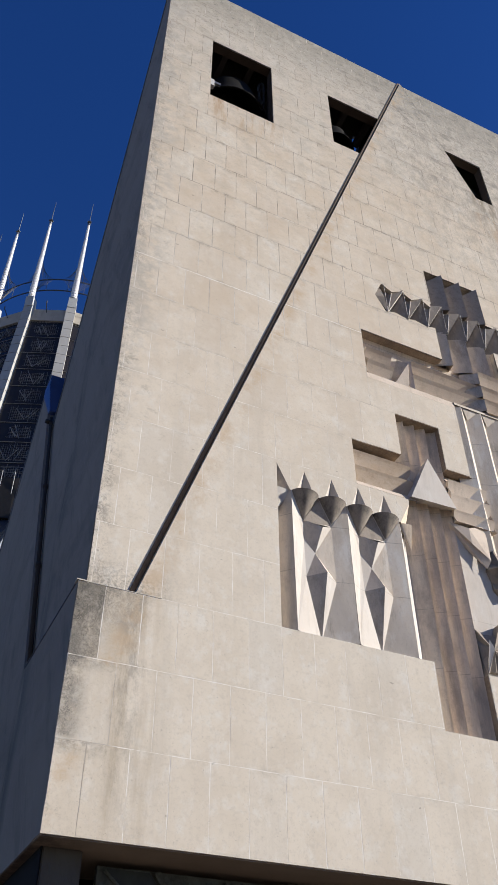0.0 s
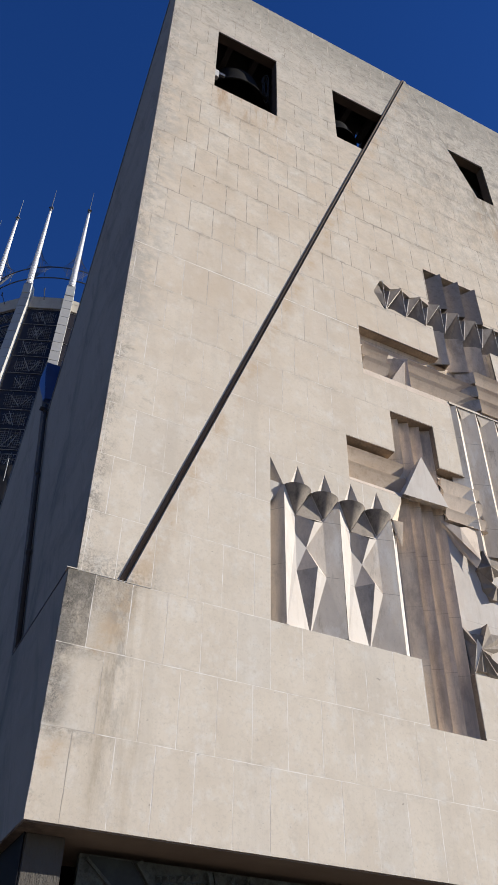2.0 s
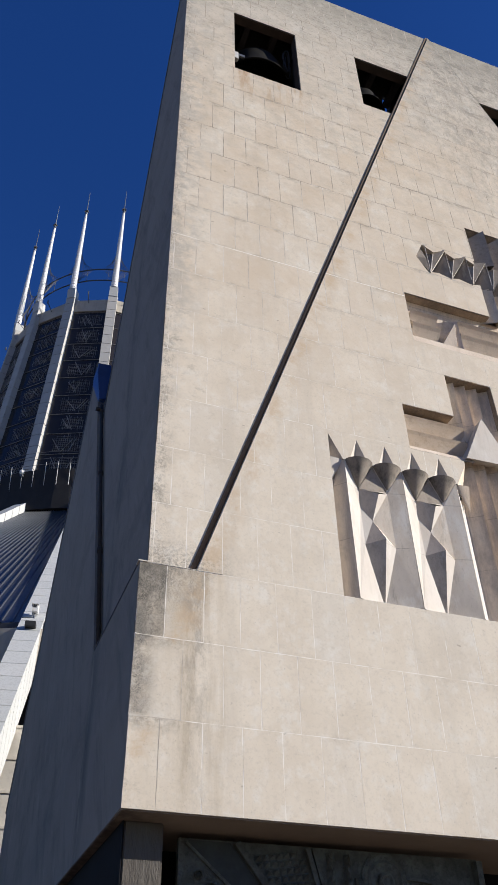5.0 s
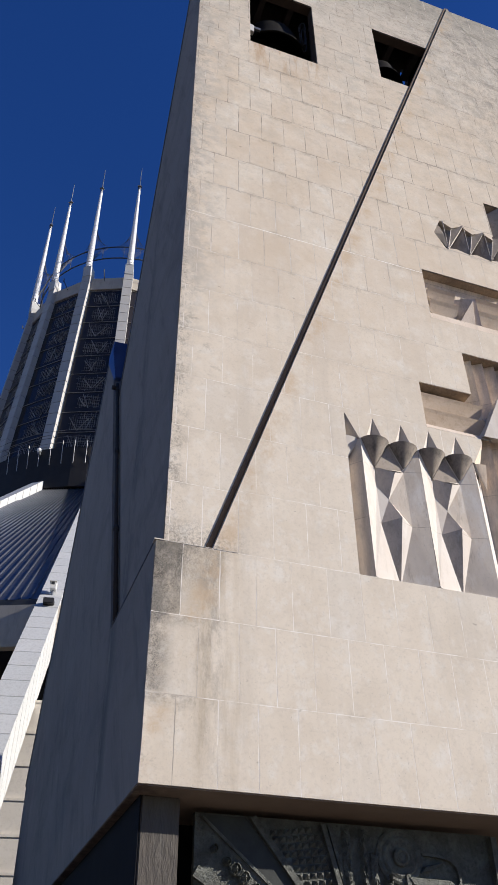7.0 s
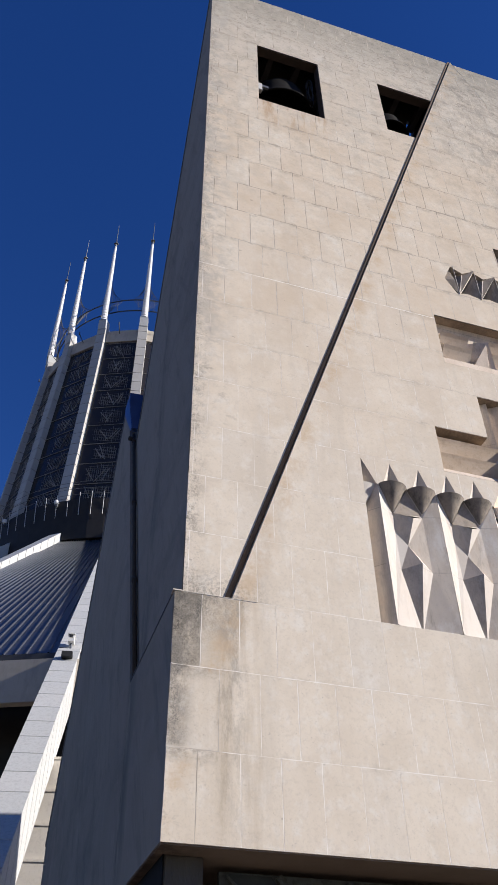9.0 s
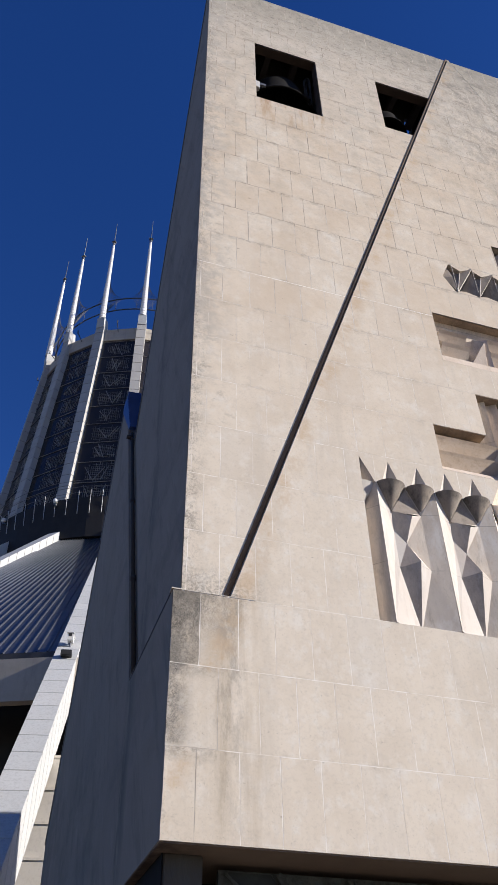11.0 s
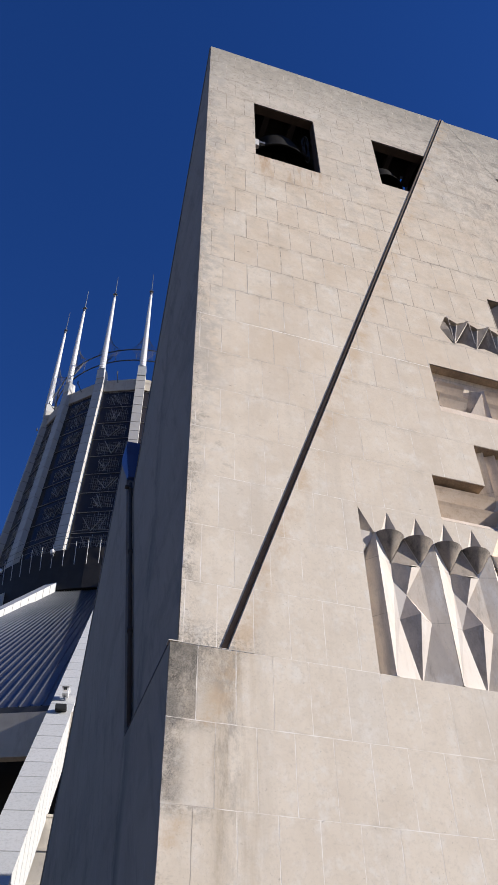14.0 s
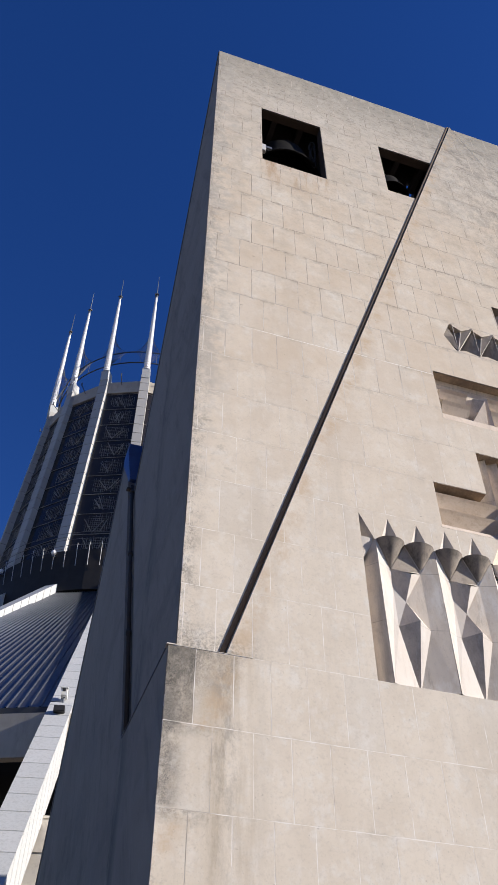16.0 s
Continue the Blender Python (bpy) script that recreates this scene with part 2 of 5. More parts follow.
        m.tint(m.math("MULTIPLY", m.ramp(by, 0.28, 0.05), m.ramp(m.noise(2.4, 7, 0.7), 0.47, 0.62)), (0.46, 0.34, 0.22), amount=0.6)
    m.bump(m.noise(80, 6, 0.75), 0.002, 0.35)
    m.bump(m.noise(9, 6, 0.7), 0.003, 0.13)
    return m.done()


STONE = portland("portland_stone")


def joints(m, amount=0.5):
    """Fine, broken joint lines of the carved stones, at the courses' heights."""
    course = m.math("FRACT", m.math("DIVIDE", m.math("SUBTRACT", m.axis(2), Z0 - 0.004), C), 0.0)
    line = m.math("MULTIPLY", m.ramp(course, 0.013, 0.009), m.ramp(m.noise(2.5, 6, 0.7, offset=(2, 8, 1)), 0.36, 0.48))
    m.tint(line, (0.16, 0.14, 0.12), amount=amount)
    m.bump(line, 0.004, -0.6)


m = Mat("carved_stone", (0.545, 0.507, 0.463), 0.87, spec=0.2)
joints(m, 0.35)
m.tint(m.ramp(m.noise(1.3, 6, 0.6), 0.44, 0.62), (0.53, 0.46, 0.39), amount=0.5)
m.tint(m.ramp(m.noise(4.6, 8, 0.7, (1, 1, 0.3)), 0.52, 0.66), (0.42, 0.385, 0.345), amount=0.4)
m.tint(m.ramp(m.noise(9.5, 8, 0.7, (1, 1, 0.12), (2, 0, 4)), 0.54, 0.66), (0.38, 0.34, 0.29), amount=0.3)
m.tint(m.ramp(m.noise(3.1, 8, 0.68, (1, 1, 0.4), (7, 3, 1)), 0.52, 0.64), (0.66, 0.64, 0.60), amount=0.5)
m.tint(m.ramp(m.noise(34, 5, 0.7), 0.56, 0.72), (0.40, 0.37, 0.33), amount=0.4)
m.bump(m.noise(80, 6, 0.75), 0.002, 0.35)
RELIEF = m.done()
# Copy of carved_stone for faces turned from the sun; bounce light in its tone.
m = Mat("turned_face_stone", (0.65, 0.575, 0.485), 0.87, spec=0.2)
m.tint(m.ramp(m.noise(1.3, 8, 0.65, (1, 1, 0.4)), 0.42, 0.60), (0.52, 0.45, 0.37), amount=0.8)
m.tint(m.ramp(m.noise(2.8, 10, 0.74, (1, 1, 0.35), (7, 3, 1)), 0.50, 0.62), (0.71, 0.675, 0.62), amount=0.75)
m.tint(m.ramp(m.noise(5.5, 10, 0.76, (1, 1, 0.22), (1, 0, 3)), 0.53, 0.66), (0.33, 0.285, 0.23), amount=0.7)
m.tint(m.ramp(m.noise(2.2, 9, 0.7, (1, 1, 0.5), (4, 1, 7)), 0.58, 0.68), (0.50, 0.36, 0.24), amount=0.45)
m.tint(m.ramp(m.noise(34, 5, 0.7), 0.56, 0.72), (0.36, 0.33, 0.30), amount=0.35)
joints(m, 0.5)
m.bump(m.noise(80, 6, 0.75), 0.002, 0.35)
m.bump(m.noise(5, 6, 0.7), 0.012, 0.25)
ROBE = m.done()
m = Mat("dull_band_stone", (0.61, 0.52, 0.43), 0.88, spec=0.2)
m.tint(m.ramp(m.noise(1.8, 7, 0.65, (1, 1, 0.7)), 0.42, 0.64), (0.50, 0.415, 0.335), amount=0.7)
m.tint(m.ramp(m.noise(6.5, 8, 0.7, (1, 1, 0.3)), 0.52, 0.68), (0.36, 0.30, 0.24), amount=0.5)
m.tint(m.ramp(m.noise(3.0, 8, 0.7, offset=(2, 5, 2)), 0.56, 0.68), (0.62, 0.57, 0.50), amount=0.5)
m.tint(m.ramp(m.noise(50, 4), 0.55, 0.75), (0.26, 0.225, 0.19), amount=0.35)
m.bump(m.noise(40, 6), 0.003, 0.4)
BANDS = m.done()
# Brown streaks; the warm bounce light of the recesses is in the base tone.
m = Mat("stained_bounce_stone", (0.71, 0.59, 0.465), 0.88, spec=0.2)
m.tint(m.ramp(m.noise(2.4, 7, 0.65, (1, 1, 0.5)), 0.42, 0.66), (0.62, 0.555, 0.475), amount=0.6)
m.tint(m.ramp(m.noise(7.0, 9, 0.74, (1, 1, 0.10), (3, 1, 2)), 0.46, 0.62), (0.44, 0.37, 0.295), amount=0.7)
m.tint(m.ramp(m.noise(5.5, 8, 0.7), 0.5, 0.7), (0.42, 0.345, 0.28), amount=0.5)
m.tint(m.ramp(m.noise(1.7, 9, 0.72, (1, 1, 0.4), (4, 4, 2)), 0.50, 0.62), (0.33, 0.285, 0.24), amount=0.55)
m.tint(m.ramp(m.noise(60, 4), 0.55, 0.75), (0.30, 0.25, 0.20), amount=0.35)
m.bump(m.noise(40, 6), 0.003, 0.4)
joints(m, 0.4)
TAN = m.done()
# Soot, and the shade of faces turned from the sun, in one dark tone.
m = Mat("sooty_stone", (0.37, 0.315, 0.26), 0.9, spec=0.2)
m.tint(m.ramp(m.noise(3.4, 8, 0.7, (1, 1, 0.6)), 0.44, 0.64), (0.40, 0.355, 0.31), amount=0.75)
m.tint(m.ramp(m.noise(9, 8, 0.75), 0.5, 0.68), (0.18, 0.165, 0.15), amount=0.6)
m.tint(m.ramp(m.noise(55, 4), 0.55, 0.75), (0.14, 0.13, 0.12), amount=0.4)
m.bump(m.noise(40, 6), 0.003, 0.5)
SOOT_SHADE = m.done()
# Streaked copy of carved_stone for turned folds; their shade is in the tone.
m = Mat("stained_shaded_fold", (0.61, 0.525, 0.43), 0.88, spec=0.2)
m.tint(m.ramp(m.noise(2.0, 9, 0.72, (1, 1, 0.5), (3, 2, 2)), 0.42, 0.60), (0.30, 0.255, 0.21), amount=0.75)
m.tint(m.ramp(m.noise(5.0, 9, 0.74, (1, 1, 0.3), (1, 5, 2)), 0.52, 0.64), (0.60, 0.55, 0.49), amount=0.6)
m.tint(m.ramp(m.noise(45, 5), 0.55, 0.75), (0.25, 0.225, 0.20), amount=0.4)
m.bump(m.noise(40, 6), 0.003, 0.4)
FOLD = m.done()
# Soot streaks on a base darkened to hold the shade between the thorns.
m = Mat("weathered_shaded_thorn", (0.28, 0.24, 0.20), 0.9, spec=0.2)
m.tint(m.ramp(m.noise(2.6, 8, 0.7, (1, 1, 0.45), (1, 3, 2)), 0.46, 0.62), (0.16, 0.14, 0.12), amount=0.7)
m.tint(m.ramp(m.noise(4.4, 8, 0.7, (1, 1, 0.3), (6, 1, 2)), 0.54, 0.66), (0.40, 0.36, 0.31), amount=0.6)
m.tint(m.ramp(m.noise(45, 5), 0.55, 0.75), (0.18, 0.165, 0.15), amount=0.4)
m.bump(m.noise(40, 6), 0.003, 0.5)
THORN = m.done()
m = Mat("brown_stained_stone", (0.50, 0.395, 0.295), 0.88, spec=0.2)
m.tint(m.ramp(m.noise(1.6, 7, 0.65, (1, 1, 1.6)), 0.42, 0.62), (0.56, 0.475, 0.385), amount=0.7)
m.tint(m.ramp(m.noise(5.0, 8, 0.72), 0.5, 0.68), (0.31, 0.235, 0.17), amount=0.6)
m.tint(m.ramp(m.noise(60, 4), 0.55, 0.75), (0.27, 0.22, 0.17), amount=0.35)
m.bump(m.noise(40, 6), 0.003, 0.4)
joints(m, 0.4)
BROWN = m.done()
# Black crust; the shade on the cups' undersides is in the tone too.
m = Mat("blackened_shaded_cup", (0.27, 0.235, 0.20), 0.9, spec=0.2)
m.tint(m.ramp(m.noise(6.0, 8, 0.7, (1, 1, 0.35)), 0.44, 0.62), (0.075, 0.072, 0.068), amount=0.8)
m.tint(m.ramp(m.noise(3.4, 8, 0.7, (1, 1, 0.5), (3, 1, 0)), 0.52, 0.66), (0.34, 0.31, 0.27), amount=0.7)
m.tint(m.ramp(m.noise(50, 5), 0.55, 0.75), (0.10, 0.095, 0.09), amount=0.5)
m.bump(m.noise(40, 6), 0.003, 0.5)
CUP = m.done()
m = Mat("mortar", (0.72, 0.685, 0.63), 0.95, spec=0.1)
high = m.ramp(m.axis(2), 8.0, 12.5)
m.tint(m.math("MULTIPLY", m.ramp(m.axis(2), 11.5, 17.0), m.ramp(m.noise(2.2, 6), 0.28, 0.5)), (0.21, 0.18, 0.15), amount=0.88)
m.tint(m.math("MULTIPLY", high, m.ramp(m.noise(1.6, 8, 0.7), 0.48, 0.56)), (0.40, 0.345, 0.29), amount=0.8)
m.tint(m.ramp(m.noise(1.9, 8, 0.7, offset=(5, 0, 2)), 0.49, 0.59), (0.55, 0.495, 0.42), amount=0.88)
m.tint(m.math("MULTIPLY", m.ramp(m.axis(0), 0.62, 0.50), m.math("MULTIPLY", m.ramp(m.axis(2), 6.36, 6.33), m.ramp(m.noise(2.3, 6, 0.6, offset=(1, 2, 8)), 0.36, 0.5))), (0.20, 0.175, 0.15), amount=0.6)
line = m.ramp(m.math("ABSOLUTE", m.math("SUBTRACT", m.axis(2), Z0 + 10 * C), 0.0), 0.02, 0.012)
m.tint(m.math("MULTIPLY", line, m.ramp(m.noise(1.4, 6, 0.6, offset=(3, 3, 0)), 0.36, 0.5)), (0.74, 0.71, 0.66), amount=0.95)
MORTAR = m.done()

# Side walls: their shade is put into this darker base; stains on top.
m = Mat("shaded_side_render", (0.262, 0.235, 0.204), 0.9, spec=0.2)
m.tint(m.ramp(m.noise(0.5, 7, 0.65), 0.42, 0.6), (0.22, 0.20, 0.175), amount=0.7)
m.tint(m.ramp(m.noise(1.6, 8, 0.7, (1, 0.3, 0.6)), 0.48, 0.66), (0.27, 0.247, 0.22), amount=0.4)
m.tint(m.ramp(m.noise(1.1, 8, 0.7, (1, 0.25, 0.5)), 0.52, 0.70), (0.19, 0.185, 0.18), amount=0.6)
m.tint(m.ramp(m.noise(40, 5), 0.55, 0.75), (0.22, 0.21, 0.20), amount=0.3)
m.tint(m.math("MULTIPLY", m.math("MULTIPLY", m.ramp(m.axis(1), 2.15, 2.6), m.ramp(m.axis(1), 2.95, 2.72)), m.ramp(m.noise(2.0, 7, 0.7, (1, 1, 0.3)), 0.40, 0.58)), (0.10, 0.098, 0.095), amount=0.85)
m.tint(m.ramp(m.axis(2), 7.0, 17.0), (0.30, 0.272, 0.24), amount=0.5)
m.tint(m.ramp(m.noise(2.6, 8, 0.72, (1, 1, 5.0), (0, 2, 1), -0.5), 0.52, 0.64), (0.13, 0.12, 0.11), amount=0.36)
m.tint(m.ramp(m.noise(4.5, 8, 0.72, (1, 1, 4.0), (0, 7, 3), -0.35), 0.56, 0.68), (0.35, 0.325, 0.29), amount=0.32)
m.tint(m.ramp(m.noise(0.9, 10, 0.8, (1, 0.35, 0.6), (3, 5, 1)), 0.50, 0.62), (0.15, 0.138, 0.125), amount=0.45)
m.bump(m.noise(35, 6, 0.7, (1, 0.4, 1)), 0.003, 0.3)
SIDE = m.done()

m = Mat("painted_pipe", (0.19, 0.145, 0.112), 0.95, spec=0.02)
m.tint(m.ramp(m.noise(9, 5), 0.45, 0.7), (0.14, 0.108, 0.083), amount=0.6)
m.bump(m.noise(50, 4), 0.002, 0.4)
PIPE = m.done()
m = Mat("grey_pipe_paint", (0.058, 0.050, 0.046), 0.8, spec=0.1)
m.tint(m.ramp(m.noise(5, 6), 0.45, 0.7), (0.04, 0.036, 0.034), amount=0.6)
GREYPIPE = m.done()

m = Mat("lead", (0.13, 0.135, 0.14), 0.55, 0.3)
m.tint(m.ramp(m.noise(5, 6), 0.4, 0.7), (0.20, 0.20, 0.20), amount=0.6)
LEAD = m.done()
m = Mat("flashing", (0.50, 0.465, 0.41), 0.85)
m.tint(m.ramp(m.noise(9, 6), 0.5, 0.65), (0.22, 0.205, 0.19), amount=0.7)
FLASHING = m.done()

m = Mat("blue_hopper_paint", (0.03, 0.07, 0.24), 0.35, spec=0.5)
m.tint(m.ramp(m.noise(4, 5), 0.45, 0.7), (0.02, 0.045, 0.15), amount=0.7)
BLUE = m.done()

# Bell, chamber and lining: the shade inside the openings is in these near-black tones.
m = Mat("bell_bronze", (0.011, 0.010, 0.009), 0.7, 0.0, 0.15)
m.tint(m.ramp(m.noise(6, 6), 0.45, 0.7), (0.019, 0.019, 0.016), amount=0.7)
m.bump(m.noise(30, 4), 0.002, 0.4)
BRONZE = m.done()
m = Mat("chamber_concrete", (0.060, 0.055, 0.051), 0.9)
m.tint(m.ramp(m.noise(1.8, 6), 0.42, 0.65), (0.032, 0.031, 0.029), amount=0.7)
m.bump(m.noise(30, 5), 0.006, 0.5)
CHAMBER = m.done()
m = Mat("shaded_lining", (0.055, 0.042, 0.034), 0.9)
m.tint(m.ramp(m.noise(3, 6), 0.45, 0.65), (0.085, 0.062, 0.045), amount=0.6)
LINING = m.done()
m = Mat("black_cable", (0.03, 0.03, 0.03), 0.6)
CABLE = m.done()

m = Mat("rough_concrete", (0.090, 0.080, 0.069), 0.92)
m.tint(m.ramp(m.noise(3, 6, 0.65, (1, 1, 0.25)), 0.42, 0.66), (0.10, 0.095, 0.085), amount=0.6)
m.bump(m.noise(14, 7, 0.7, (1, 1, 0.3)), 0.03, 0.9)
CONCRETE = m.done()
# Brown stain; the shade inside the niches is put into this dark tone.
m = Mat("stained_shaded_reveal", (0.30, 0.235, 0.175), 0.9, spec=0.2)
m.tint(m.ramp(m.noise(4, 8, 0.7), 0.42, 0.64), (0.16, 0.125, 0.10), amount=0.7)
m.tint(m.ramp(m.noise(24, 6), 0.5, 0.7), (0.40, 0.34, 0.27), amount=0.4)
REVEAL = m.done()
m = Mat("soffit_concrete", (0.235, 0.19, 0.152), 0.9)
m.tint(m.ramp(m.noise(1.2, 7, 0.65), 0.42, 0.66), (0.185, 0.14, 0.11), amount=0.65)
# Darker towards the left edge.
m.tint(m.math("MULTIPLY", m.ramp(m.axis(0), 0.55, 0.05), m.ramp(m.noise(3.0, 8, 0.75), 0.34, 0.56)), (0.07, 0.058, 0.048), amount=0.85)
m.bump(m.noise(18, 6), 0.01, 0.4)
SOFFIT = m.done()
m = Mat("fibreglass_bronze", (0.070, 0.074, 0.063), 0.6, 0.1)
m.tint(m.ramp(m.noise(5, 7, 0.7), 0.42, 0.66), (0.18, 0.195, 0.17), amount=0.55)
m.tint(m.ramp(m.noise(17, 7, 0.7), 0.5, 0.7), (0.030, 0.032, 0.030), amount=0.75)
m.bump(m.noise(24, 7, 0.7), 0.03, 0.9)
DOORMAT = m.done()
m = Mat("smooth_dark_fibreglass", (0.035, 0.038, 0.036), 0.6, spec=0.2)
m.tint(m.ramp(m.noise(4, 7, 0.7), 0.42, 0.66), (0.055, 0.06, 0.055), amount=0.7)
m.bump(m.noise(12, 6), 0.006, 0.5)
BANDMAT = m.done()
m = Mat("porch_glass", (0.55, 0.58, 0.62), 0.06, 1.0)
PORCHGLASS = m.done()
# Near-black: the shade under the soffit is put into this colour.
m = Mat("porch_shade_dark", (0.010, 0.0105, 0.013), 0.65, spec=0.04)
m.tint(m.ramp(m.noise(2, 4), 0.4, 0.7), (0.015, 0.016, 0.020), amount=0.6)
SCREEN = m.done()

m = Mat("mosaic_cladding", (0.46, 0.475, 0.47), 0.7)
m.tint(m.random(), (0.54, 0.545, 0.535), amount=0.5)
m.tint(m.ramp(m.noise(2.2, 6, 0.65), 0.45, 0.68), (0.48, 0.475, 0.46), amount=0.45)
m.tint(m.ramp(m.noise(9, 8, 0.8), 0.48, 0.62), (0.30, 0.305, 0.30), amount=0.5)
m.bump(m.noise(22, 4), 0.008, 0.4)
CLAD = m.done()
m = Mat("rib_cladding", (0.40, 0.395, 0.38), 0.75)
m.tint(m.random(), (0.47, 0.46, 0.44), amount=0.5)
m.tint(m.ramp(m.noise(1.4, 7, 0.7), 0.45, 0.66), (0.35, 0.34, 0.32), amount=0.5)
m.tint(m.ramp(m.noise(2.0, 3), 0.70, 0.74), (0.12, 0.11, 0.10), amount=0.6)
RIBCLAD = m.done()
m = Mat("crown_steel", (0.055, 0.058, 0.065), 0.7, 0.1)
m.tint(m.ramp(m.noise(7, 5), 0.45, 0.7), (0.05, 0.05, 0.055), amount=0.6)
CROWN = m.done()
m = Mat("cladding_joint", (0.14, 0.135, 0.13), 0.9)
m.tint(m.ramp(m.noise(3, 5), 0.4, 0.7), (0.20, 0.195, 0.19), amount=0.6)
JOINT = m.done()
m = Mat("aged_concrete_beam", (0.44, 0.40, 0.34), 0.9)
m.tint(m.ramp(m.noise(0.8, 7, 0.65), 0.42, 0.66), (0.33, 0.30, 0.25), amount=0.6)
m.tint(m.ramp(m.noise(2.5, 7, 0.7, (1, 1, 0.2)), 0.5, 0.7), (0.27, 0.25, 0.22), amount=0.5)
BEAM = m.done()
m = Mat("pale_plinth_stone", (0.70, 0.655, 0.57), 0.9)
m.tint(m.ramp(m.noise(0.9, 7, 0.65), 0.42, 0.66), (0.62, 0.57, 0.49), amount=0.6)
m.tint(m.ramp(m.noise(7, 7, 0.7), 0.5, 0.7), (0.50, 0.46, 0.40), amount=0.5)
PLINTH = m.done()
m = Mat("ribbed_aluminium", (0.175, 0.19, 0.22), 0.38, 0.92)
m.tint(m.ramp(m.noise(0.6, 6, 0.6), 0.42, 0.66), (0.24, 0.255, 0.285), amount=0.5)
m.tint(m.ramp(m.noise(3.0, 6), 0.5, 0.7), (0.12, 0.13, 0.16), amount=0.5)
ROOF = m.done()
m = Mat("lantern_glass", (0.028, 0.025, 0.024), 0.16, spec=0.34)
m.tint(m.ramp(m.noise(0.7, 5), 0.4, 0.7), (0.018, 0.018, 0.020), amount=0.8)
GLASS = m.done()
m = Mat("tracery_bars", (0.29, 0.283, 0.27), 0.8)
m.tint(m.ramp(m.noise(0.9, 5), 0.4, 0.65), (0.07, 0.07, 0.07), amount=0.7)
TRACERY = m.done()
m = Mat("dark_band", (0.015, 0.0135, 0.013), 0.7)
m.tint(m.ramp(m.noise(1.5, 7), 0.42, 0.66), (0.024, 0.021, 0.019), amount=0.7)
BAND = m.done()
m = Mat("white_mast_paint", (0.80, 0.80, 0.80), 0.5)
m.tint(m.ramp(m.noise(3, 5), 0.5, 0.7), (0.66, 0.66, 0.66), amount=0.5)
MAST = m.done()
m = Mat("grey_steel", (0.20, 0.21, 0.22), 0.45, 0.6)
m.tint(m.ramp(m.noise(7, 5), 0.45, 0.7), (0.11, 0.11, 0.12), amount=0.6)
STEEL = m.done()
m = Mat("white_plastic", (0.75, 0.75, 0.73), 0.4)
m.tint(m.ramp(m.noise(20, 5), 0.5, 0.7), (0.6, 0.6, 0.58), amount=0.4)
PLASTIC = m.done()
m = Mat("grey_box_plastic", (0.52, 0.52, 0.51), 0.6)
m.tint(m.ramp(m.noise(20, 5), 0.5, 0.7), (0.3, 0.3, 0.29), amount=0.5)
BOXGREY = m.done()
m = Mat("paving", (0.148, 0.114, 0.084), 0.9)
m.tint(m.ramp(m.noise(0.7, 6), 0.4, 0.66), (0.108, 0.084, 0.063), amount=0.6)
m.tint(m.ramp(m.noise(14, 6), 0.45, 0.7), (0.19, 0.15, 0.112), amount=0.5)
m.bump(m.noise(22, 6), 0.006, 0.4)
PAVING = m.done()

# ---------------------------------------------------------------- mesh helpers


def part(name, bm, material, parent=None, label="", kind="", smooth=False):
    me = bpy.data.meshes.new(name)
    bm.normal_update()
    bm.to_mesh(me)
    bm.free()
    me.materials.append(material)
    if smooth:
        for p in me.polygons:
            p.use_smooth = True
    ob = new(name, me)
    ob.parent = parent
    return tagged(ob, label, kind=kind)


def thing(name, label, category, group="", kind="", at=(0, 0, 0)):
    ob = new(name)
    ob.location = at
    ob.empty_display_size = 0.2
    return tagged(ob, label, category, group, kind)


def area(p):
    return 0.5 * sum(p[i - 1][0] * p[i][1] - p[i][0] * p[i - 1][1] for i in range(len(p)))


def clip(poly, a, b):
    """The part of a convex polygon on the left of the line from a to b."""
    side = [(b[0] - a[0]) * (q[1] - a[1]) - (b[1] - a[1]) * (q[0] - a[0]) for q in poly]
    res = []
    for i, q in enumerate(poly):
        p, sp, sq = poly[i - 1], side[i - 1], side[i]
        if (sp < 0) != (sq < 0):
            k = sp / (sp - sq)
            res.append((p[0] + k * (q[0] - p[0]), p[1] + k * (q[1] - p[1])))
        if sq >= 0:
            res.append(q)
    return res


def inside(poly, q):
    for i in range(len(q)):
        poly = clip(poly, q[i - 1], q[i])
        if len(poly) < 3:
            return []
    return poly


def minus(polys, q):
    """Convex polygons less the convex polygon q, as convex polygons."""
    res = []
    for rest in polys:
        common = inside(rest, q)
        if len(common) < 3 or area(common) < 1e-5:
            res.append(rest)
            continue
        for i in range(len(q)):
            away = clip(rest, q[i], q[i - 1])
            if len(away) > 2 and area(away) > 2e-4:
                res.append(away)
            rest = clip(rest, q[i - 1], q[i])
            if len(rest) < 3:
                break
    return res


def rect(x0, z0, x1, z1):
    return [(x0, z0), (x1, z0), (x1, z1), (x0, z1)]


def prism(bm, poly, d0, d1, plane="y"):
    """A convex polygon in the facade's plane (x, z), or the side's (y, z), between two depths."""
    spot = (lambda u, v, d: (u, d, v)) if plane == "y" else (lambda u, v, d: (d, u, v))
    a = [bm.verts.new(spot(u, v, d0)) for u, v in poly]
    b = [bm.verts.new(spot(u, v, d1)) for u, v in poly]
    bm.faces.new(a)
    bm.faces.new(b[::-1])
    for i in range(len(poly)):
        bm.faces.new((a[i - 1], b[i - 1], b[i], a[i]))


